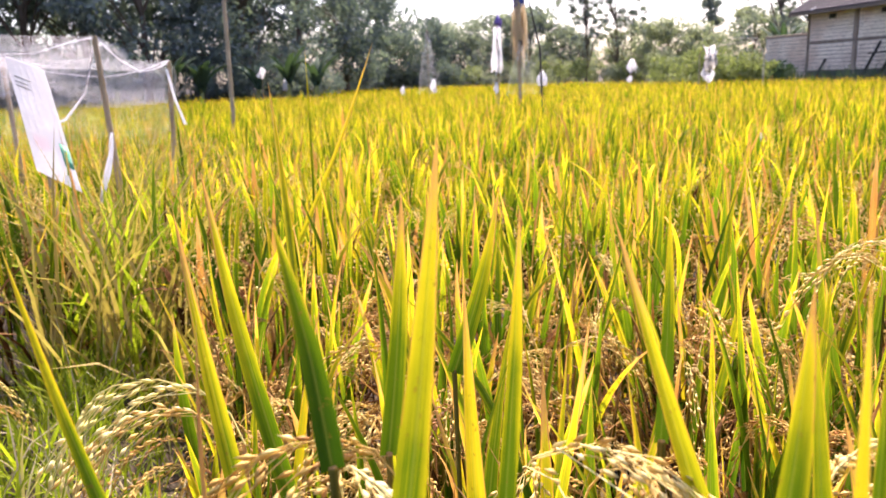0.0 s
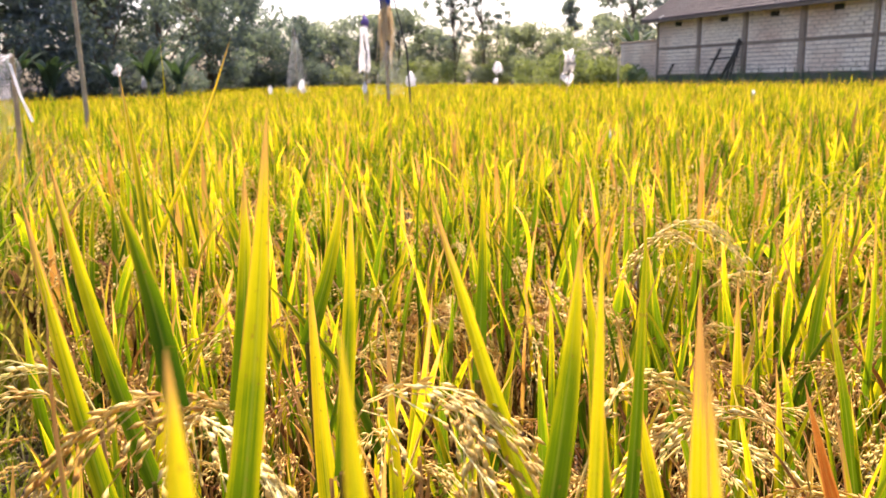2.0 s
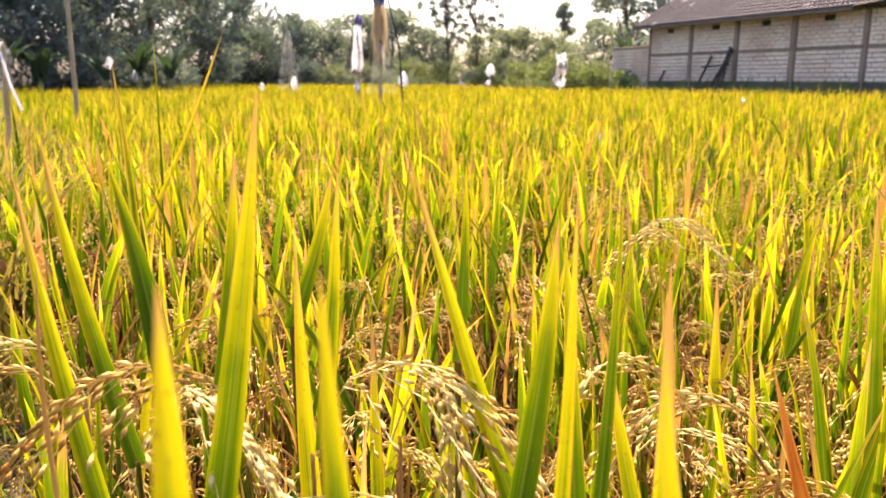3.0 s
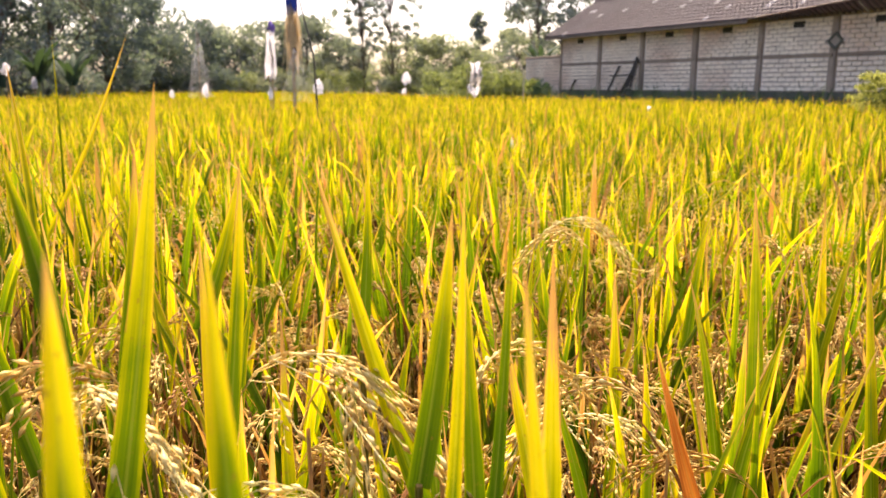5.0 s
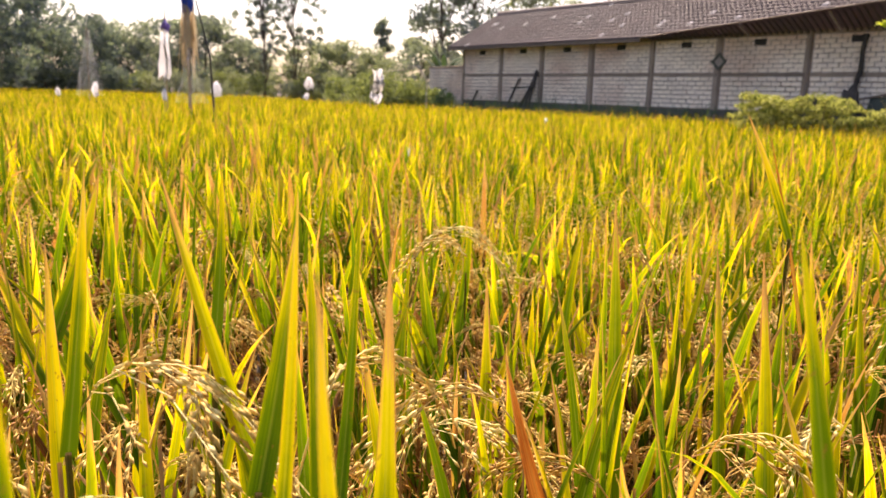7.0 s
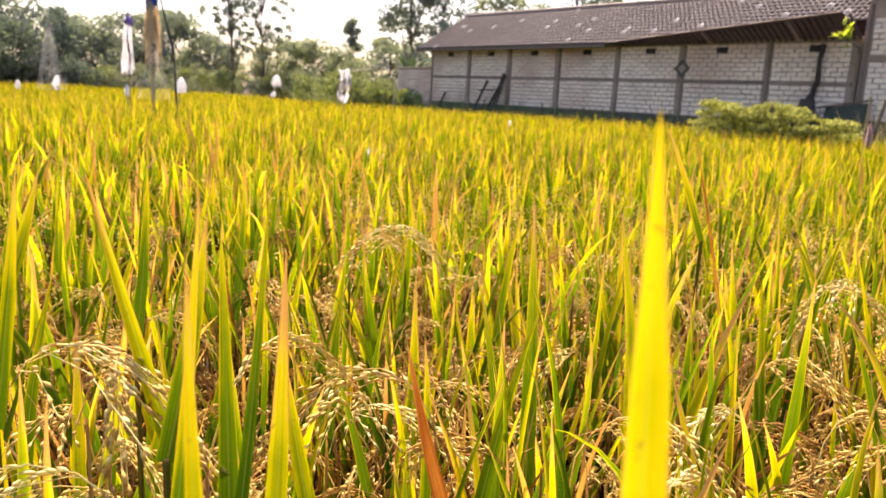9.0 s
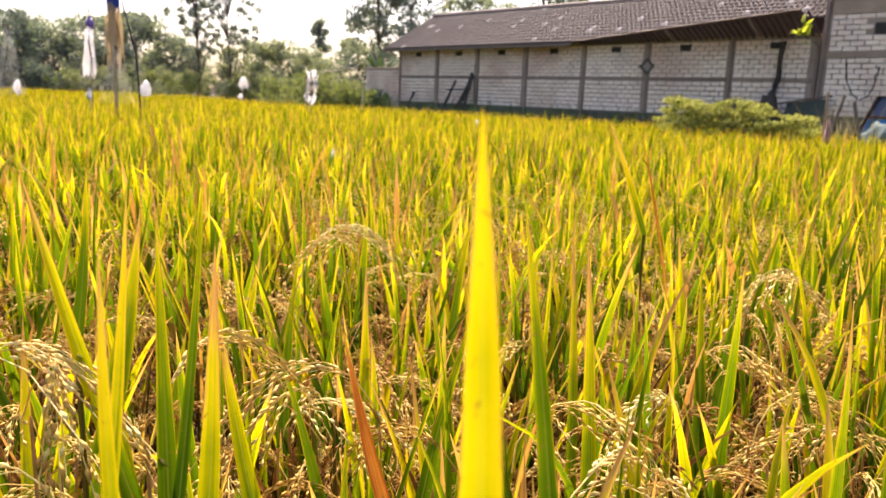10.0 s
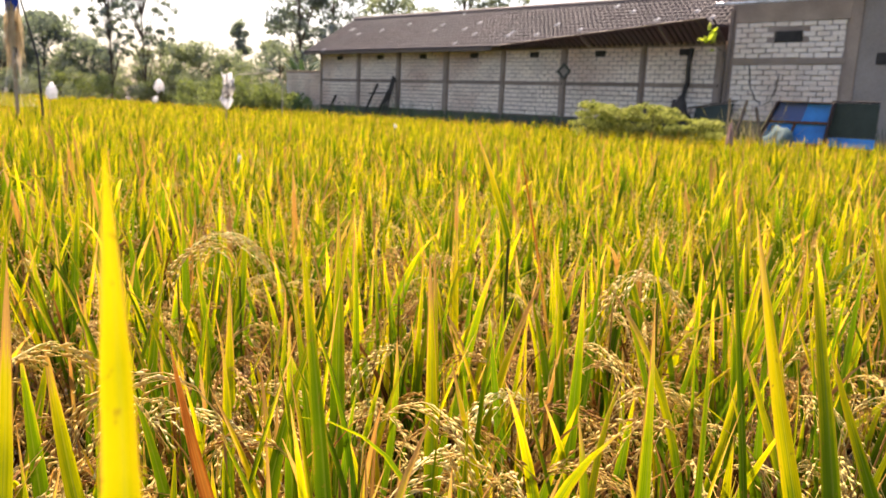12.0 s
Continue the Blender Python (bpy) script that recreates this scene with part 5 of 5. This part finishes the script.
u, w = RNG.uniform(-3, WALL_L + 4, n), RNG.uniform(-1.5, -0.1, n)
P = WALL_A[None] + WALL_D[None] * u[:, None] + WALL_N[None] * w[:, None]
weeds("wall_weeds", "dark weeds along the foot of the barn wall", P[:, 0], P[:, 1], np.zeros(n), 1.15, 0.035, M_BANANA, 0.5)
n = 140
X, Y = RNG.normal(13.45, 0.22, n), RNG.normal(8.35, 0.35, n)
weeds("dry_stalks", "dry grey-brown stalks standing before the cart", X, Y, np.zeros(n), 1.45, 0.014, M_DRYWEED, 0.22)


# ---- rice ----
def side_plot(x, y):
    return x < edge_x(y) - 0.05


def hills(r0, r1, gap, rng, jitter=0.3, arc=(-41, 74)):
    """Places of rice hills in rings of the view, on a jittered grid."""
    g = np.arange(-r1, r1 + gap, gap)
    X, Y = np.meshgrid(g, g)
    X, Y = X.ravel() + rng.uniform(-jitter, jitter, X.size) * gap, Y.ravel() + rng.uniform(-jitter, jitter, X.size) * gap
    r = np.hypot(X - 0.1, Y)
    az = np.degrees(np.arctan2(X - 0.05, Y + 0.05))
    keep = (r >= r0) & (r < r1) & (az > arc[0]) & (az <= arc[1]) & in_field(X, Y)
    return X[keep], Y[keep], r[keep]


def tallness(r):
    return 1.0 + 0.13 * np.exp(-(r / 0.9) ** 2)


# the nearest hills, each a plant with blades, stems and ears of its own
KINDS = [rice_plant(pose(0, -30 - 2 * i, 0)) for i in range(9)]
NEAR_R = 2.3
X, Y, R_ = hills(0.0, NEAR_R, 0.172, np.random.default_rng(21))
rr = np.random.default_rng(22)
for i, (x, y, r) in enumerate(zip(X, Y, R_)):
    s = tallness(r) * rr.uniform(0.93, 1.06) * (0.84 if path_gap(x, y) < 0.60 else (0.93 if path_gap(x, y) < 1.3 else 1.0))
    m = Matrix.LocRotScale((x, y, 0.0), Euler((0, 0, rr.uniform(0, 6.28))), (1, 1, s))
    if i < len(KINDS):
        KINDS[i].matrix_basis = m
    else:
        copy_thing(KINDS[i % len(KINDS)], m)


# single blades that stand out at the field's edge
def hero(tip, base, width, mat, bow=0.03, turn=0.0, label="", facing=(0.06, 0.0, 1.22), green=0.06, down=0.75, top=1.0):
    """A plant at the edge with one tall blade from base to tip on its own stem."""
    tip, base = Vector(tip), Vector(base)
    foot = base + (base - tip) * down
    foot.z = max(foot.z, 0.35)
    p = thing("rice_plant", "rice plant with one tall blade standing out at the field edge", "rice plant", pose(foot.x, foot.y, 0), "rice plants along the field edge")
    d = (tip - foot)
    toward = (Vector(facing) - (tip + foot) / 2).normalized()
    side = d.cross(toward).normalized()
    front = side.cross(d).normalized()
    side, front = side * math.cos(turn) + front * math.sin(turn), front * math.cos(turn) - side * math.sin(turn)
    n, V, U = 18, [], []
    for i in range(n + 1):
        s = i / n
        c = foot + d * s + side * (bow * math.sin(math.pi * s)) - Vector((foot.x, foot.y, 0))
        w = width * 0.5 * ((0.90 + 0.45 * s) * (1 - s ** 1.7) / 0.98 + 0.006)
        for o, k in ((-1, 0.0), (-0.5, -0.32), (0, -0.62), (0.5, -0.32), (1, 0.0)):
            V.append(tuple(c + side * (w * o) + front * (w * k)))
            U.append((o * 0.5 + 0.5, green + (top - green) * s ** 1.2))
    Q = [(i * 5 + j, i * 5 + j + 1, i * 5 + j + 6, i * 5 + j + 5) for i in range(n) for j in range(4)]
    part("leaf", mesh_of("leaf", np.array(V), np.array(Q), np.array(U), [mat]), None, p, label)
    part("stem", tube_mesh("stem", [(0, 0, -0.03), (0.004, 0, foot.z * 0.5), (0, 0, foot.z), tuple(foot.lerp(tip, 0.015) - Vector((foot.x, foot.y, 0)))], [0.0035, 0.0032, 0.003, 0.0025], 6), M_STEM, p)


hero((0.101, 0.654, 1.156), (0.160, 0.576, 0.928), 0.019, M_LIME, -0.004)
hero((-0.014, 0.609, 1.218), (-0.044, 0.555, 1.013), 0.023, M_LIME, 0.004, 0.3)
hero((-0.265, 0.892, 1.135), (-0.201, 0.815, 0.866), 0.023, M_LIME, -0.006)
hero((-0.287, 1.076, 1.151), (-0.229, 1.007, 0.931), 0.023, M_LIME, -0.006, 0.2)
hero((0.047, 0.713, 1.150), (0.033, 0.673, 1.020), 0.014, M_GOLD, 0.002)
hero((0.190, 0.559, 1.127), (0.165, 0.527, 1.017), 0.019, M_LIME, 0.003)
hero((-0.140, 2.365, 1.357), (-0.236, 2.288, 1.132), 0.014, M_GOLD, 0.012, 0.4, green=0.3, down=1.6, top=0.85)
hero((0.009, 0.817, 1.070), (0.018, 0.737, 0.813), 0.024, M_GOLD, -0.004)
hero((0.283, 0.677, 0.992), (0.301, 0.616, 0.826), 0.021, M_LIME, -0.004)
hero((0.392, 0.584, 0.989), (0.415, 0.518, 0.831), 0.019, M_RUSTLEAF, -0.006, 0.3, "rust-brown dead blade")
hero((0.232, 0.083, 1.232), (0.230, 0.071, 1.106), 0.0178, M_GOLD, 0.001, 0.0, "yellow blade close to the bank", (0.10, -0.14, 1.2), 0.55, top=0.70)
hero((0.208, 0.593, 1.109), (0.199, 0.529, 0.874), 0.021, M_LIME, 0.002)
hero((0.169, 0.475, 1.159), (0.142, 0.429, 0.961), 0.012, M_GOLD, 0.004)
hero((0.248, 0.579, 1.140), (0.216, 0.531, 0.939), 0.012, M_LIME, 0.003)
hero((0.623, 1.038, 0.944), (0.589, 0.969, 0.685), 0.028, M_LIME, 0.004)
hero((1.169, 0.785, 0.953), (1.123, 0.718, 0.681), 0.026, M_LIME, 0.004)
hero((0.878, 0.218, 1.159), (0.878, 0.135, 0.881), 0.022, M_GOLD, -0.006)
hero((1.126, 1.013, 1.209), (1.135, 0.952, 1.086), 0.014, M_GOLD, 0.004)
hero((1.454, 1.257, 1.184), (1.444, 1.152, 0.895), 0.008, M_RUSTLEAF, 0.006)
hero((-0.113, 0.600, 1.168), (-0.095, 0.573, 1.091), 0.015, M_LIME, 0.003)
hero((-0.332, 0.710, 1.141), (-0.256, 0.657, 0.963), 0.012, M_GOLD, -0.006)
hero((-0.037, 0.281, 1.167), (-0.036, 0.262, 1.094), 0.0135, M_GOLD, 0.001, 0.0, "yellow blade with an orange tip")
hero((0.010, 0.306, 1.161), (0.014, 0.278, 1.070), 0.012, M_GOLD, -0.001, 0.0, "yellow blade with a rust-brown edge")
hero((0.236, 0.483, 1.111), (0.213, 0.436, 0.912), 0.020, M_LIME, 0.003)
hero((0.131, 0.300, 1.150), (0.131, 0.262, 1.020), 0.010, M_GOLD, -0.003)
hero((0.411, 0.298, 1.160), (0.405, 0.248, 0.970), 0.016, M_LIME, 0.003)
hero((0.752, 0.617, 1.058), (0.722, 0.558, 0.823), 0.021, M_LIME, 0.003)
hero((0.762, 0.905, 1.082), (0.728, 0.837, 0.816), 0.026, M_GREEN, 0.003)
hero((0.163, 0.724, 1.148), (0.151, 0.691, 1.052), 0.011, M_GOLD, 0.002)
hero((0.065, 1.034, 1.115), (0.030, 0.992, 1.006), 0.020, M_LIME, 0.005)
hero((-0.041, 0.763, 1.162), (-0.051, 0.726, 1.049), 0.016, M_LIME, 0.003)

hero((-0.357, 2.555, 1.366), (-0.340, 2.393, 1.101), 0.008, M_LIME, 0.004, green=0.2, down=1.5)
hero((-0.288, 1.554, 1.255), (-0.263, 1.453, 1.126), 0.013, M_GOLD, 0.003, 0.2, "", (0.06, 0.0, 1.22), 0.4, 1.6)
hero((-0.180, 0.655, 1.096), (-0.160, 0.583, 1.003), 0.005, M_DRY, -0.006, 0.8, "rolled grey-brown dead blade")
hero((0.782, 0.598, 0.904), (0.766, 0.508, 0.740), 0.018, M_GOLD, 0.004)
hero((0.939, 0.870, 1.011), (0.880, 0.775, 0.745), 0.019, M_LIME, 0.003)
hero((0.924, 0.369, 0.909), (0.862, 0.316, 0.810), 0.016, M_GOLD, 0.003)
hero((0.793, 0.110, 1.145), (0.730, 0.040, 0.973), 0.017, M_LIME, 0.003)
hero((0.896, 0.119, 1.176), (0.851, 0.053, 1.023), 0.012, M_GOLD, 0.003)
hero((0.906, 0.142, 1.040), (0.882, 0.069, 0.917), 0.014, M_GOLD, -0.003)
hero((1.064, 0.384, 1.220), (1.006, 0.293, 0.916), 0.010, M_GREEN, 0.003)


def hero_ear(apex, az, k):
    """A plant at the edge bent over by one heavy ripe ear."""
    ax, ay, z = apex
    a = radians(az)
    x, y = ax - 0.07 * math.cos(a), ay - 0.07 * math.sin(a)
    p = thing("rice_plant", "rice plant bent by a heavy golden ear at the field edge", "rice plant", pose(x, y, 0), "rice plants along the field edge")
    part("stem", tube_mesh("stem", [(0, 0, -0.03), (0.006, 0, z * 0.5), (0, 0, z - 0.085)], [0.0035, 0.003, 0.002], 6), M_STEM, p)
    part("ear", HEAVY_EARS[k], None, p, "heavy drooping ear of golden grain", at=pose(0, 0, z - 0.09, 0, 0, az))


for i, (apex, az) in enumerate((((-0.106, 0.650, 1.010), 200), ((-0.070, 0.640, 0.985), 300), ((0.075, 0.637, 0.990), 330), ((0.110, 0.650, 0.975), 280), ((-0.290, 0.885, 0.966), 190), ((-0.310, 0.900, 0.940), 230),
                               ((0.260, 0.620, 0.985), 20), ((0.420, 0.700, 0.900), 170), ((0.70, 1.36, 0.95), 350), ((0.72, 1.40, 0.93), 200), ((1.43, 0.81, 0.93), 180), ((1.50, 0.85, 0.92), 330), ((1.06, 1.18, 0.93), 60),
                               ((0.60, 0.42, 0.86), 20), ((0.90, 0.60, 0.82), 200), ((1.15, 0.55, 0.80), 330), ((0.05, 0.62, 0.90), 180), ((0.78, 0.45, 0.80), 90), ((0.44, 0.86, 0.82), 200), ((0.47, 0.84, 0.80), 320))):
    hero_ear(apex, az, i % 6)


# further out the hills run together
def rice_sheet(name, label, r0, r1, gap, per, segs, width, seed, ears=0, ear_scale=1.0, dead=0.16, side=None, tips=0.86, arc=(-41, 74), branches=6, per_branch=4, shares=(0.27, 0.38, 0.23, 0.12), low_by=0.0):
    rng = np.random.default_rng(seed)
    X, Y, R = hills(r0, r1, gap, rng, arc=arc)
    if side is not None:
        keep = side_plot(X, Y) == side
        X, Y, R = X[keep], Y[keep], R[keep]
    n = len(X) * per
    hx, hy = np.repeat(X, per), np.repeat(Y, per)
    sp = gap * 0.42
    patch = 0.05 * np.sin(hx * 1.3 + 0.7 * hy) * np.sin(hy * 0.9 - 0.4 * hx)
    L = rng.uniform(0.30, 0.54, n)
    base = np.stack([hx + rng.normal(0, sp * 0.6, n), hy + rng.normal(0, sp * 0.6, n), 0.87 + rng.normal(0, 0.065, n) - L + patch - low_by], -1)
    bend = np.where(rng.random(n) < 0.80, rng.uniform(0, 0.4, n), rng.uniform(0.5, 1.6, n))
    lean = np.abs(rng.normal(0.0, 0.19, n))
    kind = rng.choice(4, n, p=shares)
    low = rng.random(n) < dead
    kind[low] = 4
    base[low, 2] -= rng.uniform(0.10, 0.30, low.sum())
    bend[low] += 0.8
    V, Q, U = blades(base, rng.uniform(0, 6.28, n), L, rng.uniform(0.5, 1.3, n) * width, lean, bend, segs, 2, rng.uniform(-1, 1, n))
    U[:, 1] *= tips
    tagged(new(name, mesh_of(name, V, Q, U, LEAVES, np.repeat(kind, segs))), label, "rice", kind="stuff")
    if ears:
        kinds = [ear(rng, 0.22, rng.uniform(1.9, 2.7), branches, per_branch, 0.0135 * ear_scale, 0.0029 * ear_scale, True) for _ in range(6)]
        Vs, Qs, Us, m = [], [], [], 0
        for k in range(6):
            pick = np.arange(k, len(X) * ears, 6)
            bx, by = np.repeat(X, ears)[pick], np.repeat(Y, ears)[pick]
            a = rng.uniform(0, 6.28, len(pick))
            v, q, u = kinds[k]
            ca, sa = np.cos(a)[:, None], np.sin(a)[:, None]
            sc = rng.uniform(0.85, 1.2, len(pick))[:, None]
            P = np.stack([bx[:, None] + rng.normal(0, sp, len(pick))[:, None] + sc * (v[None, :, 0] * ca - v[None, :, 1] * sa),
                          by[:, None] + rng.normal(0, sp, len(pick))[:, None] + sc * (v[None, :, 0] * sa + v[None, :, 1] * ca),
                          rng.uniform(0.46, 0.70, len(pick))[:, None] - low_by + sc * v[None, :, 2]], -1)
            Vs.append(P.reshape(-1, 3))
            Qs.append((q[None] + (np.arange(len(pick)) * len(v))[:, None, None]).reshape(-1, q.shape[1]) + m)
            Us.append(np.tile(u, (len(pick), 1)))
            m += len(pick) * len(v)
        tagged(new(name + "_ears", mesh_of(name + "_ears", np.concatenate(Vs), np.concatenate(Qs), np.concatenate(Us), [M_TAN_GRAIN])), "golden drooping rice ears among the blades", "rice", kind="stuff")


rice_sheet("rice_stand", "thick stand of ripening yellow-green rice", NEAR_R, 4.6, 0.205, 13, 6, 0.0265, 31, 6, dead=0.24, side=False, tips=0.91, shares=(0.32, 0.42, 0.16, 0.10))
rice_sheet("rice_stand", "thick stand of ripening yellow-green rice", 4.6, 8.0, 0.22, 15, 4, 0.026, 35, 4, 1.3, dead=0.20, side=False, branches=5, per_branch=3, shares=(0.30, 0.42, 0.18, 0.10))
rice_sheet("side_plot_rice", "browner rice with many ripe ears beyond the bank", NEAR_R, 8.0, 0.21, 18, 4, 0.016, 34, 3, dead=0.40, side=True, branches=6, shares=(0.44, 0.30, 0.06, 0.20), low_by=-0.08)
rice_sheet("rice_field", "ripe yellow rice field stretching away", 8.0, 14.0, 0.25, 18, 3, 0.024, 32, 1, 1.8, side=False, branches=4, per_branch=2, shares=(0.28, 0.50, 0.16, 0.06))
# The extra green blades of this plot also carry the trees' shade.
rice_sheet("side_plot_rice", "greener rice beyond the bank, with tree shade in its colour", 8.0, 14.0, 0.25, 18, 3, 0.024, 37, 1, 1.8, side=True, branches=4, per_branch=2, shares=(0.66, 0.24, 0.04, 0.06))
rice_sheet("rice_field", "ripe yellow rice field stretching away", 14.0, 24.0, 0.33, 16, 2, 0.028, 36, side=False, shares=(0.26, 0.56, 0.14, 0.04))
rice_sheet("side_plot_rice", "greener rice beyond the bank, with tree shade in its colour", 14.0, 24.0, 0.33, 16, 2, 0.028, 38, side=True, shares=(0.64, 0.30, 0.03, 0.03))
rice_sheet("side_plot_rice", "browner rice beside the bank", 1.3, 16.0, 0.30, 11, 2, 0.024, 41, arc=(-85, -41), shares=(0.44, 0.30, 0.06, 0.20))
rice_sheet("rice_field", "ripe yellow rice along the field's near edge", 1.3, 14.0, 0.30, 11, 2, 0.026, 42, arc=(74, 112), shares=(0.30, 0.44, 0.18, 0.08))
rice_sheet("far_rice", "far golden rice field below the trees", 24.0, 62.0, 0.46, 11, 2, 0.040, 33, shares=(0.24, 0.60, 0.14, 0.02))

# ---- single blocks and tiles ----
def panels(i):
    u0, u1 = COLS[i] + 0.075, COLS[i + 1] - 0.075
    hole = [(COLS[i] + 0.95, COLS[i] + 1.27, 2.73, 2.87)]
    return [(u0, u1, BLOCK_BASE, BAND_Z - 0.045, []), (u0, u1, BAND_Z + 0.045, 2.93, hole)]


lay_blocks(wall, sum([panels(i) for i in range(4)], []), False)
lay_blocks(wall, sum([panels(i) for i in range(4, 7)], []), True)
lay_blocks(annex_wall, [(ANX_A + 0.13, ANX_B - 0.16, 1.22, 2.49, []), (ANX_A + 0.13, ANX_B - 0.16, 2.63, 3.43, [(ANX_A + 0.90, ANX_A + 1.75, 2.93, 3.26)])], True, LARGE_BOND)
lay_blocks(shed_wall, [(-2.58, -0.06, 0.7, 2.26, [])], True, LARGE_BOND)
lay_tiles(roof, ROOF_A, ROOF_B, EAVE_W, EAVE_Z, SLOPE, RUN, WALL_L - 4.5)
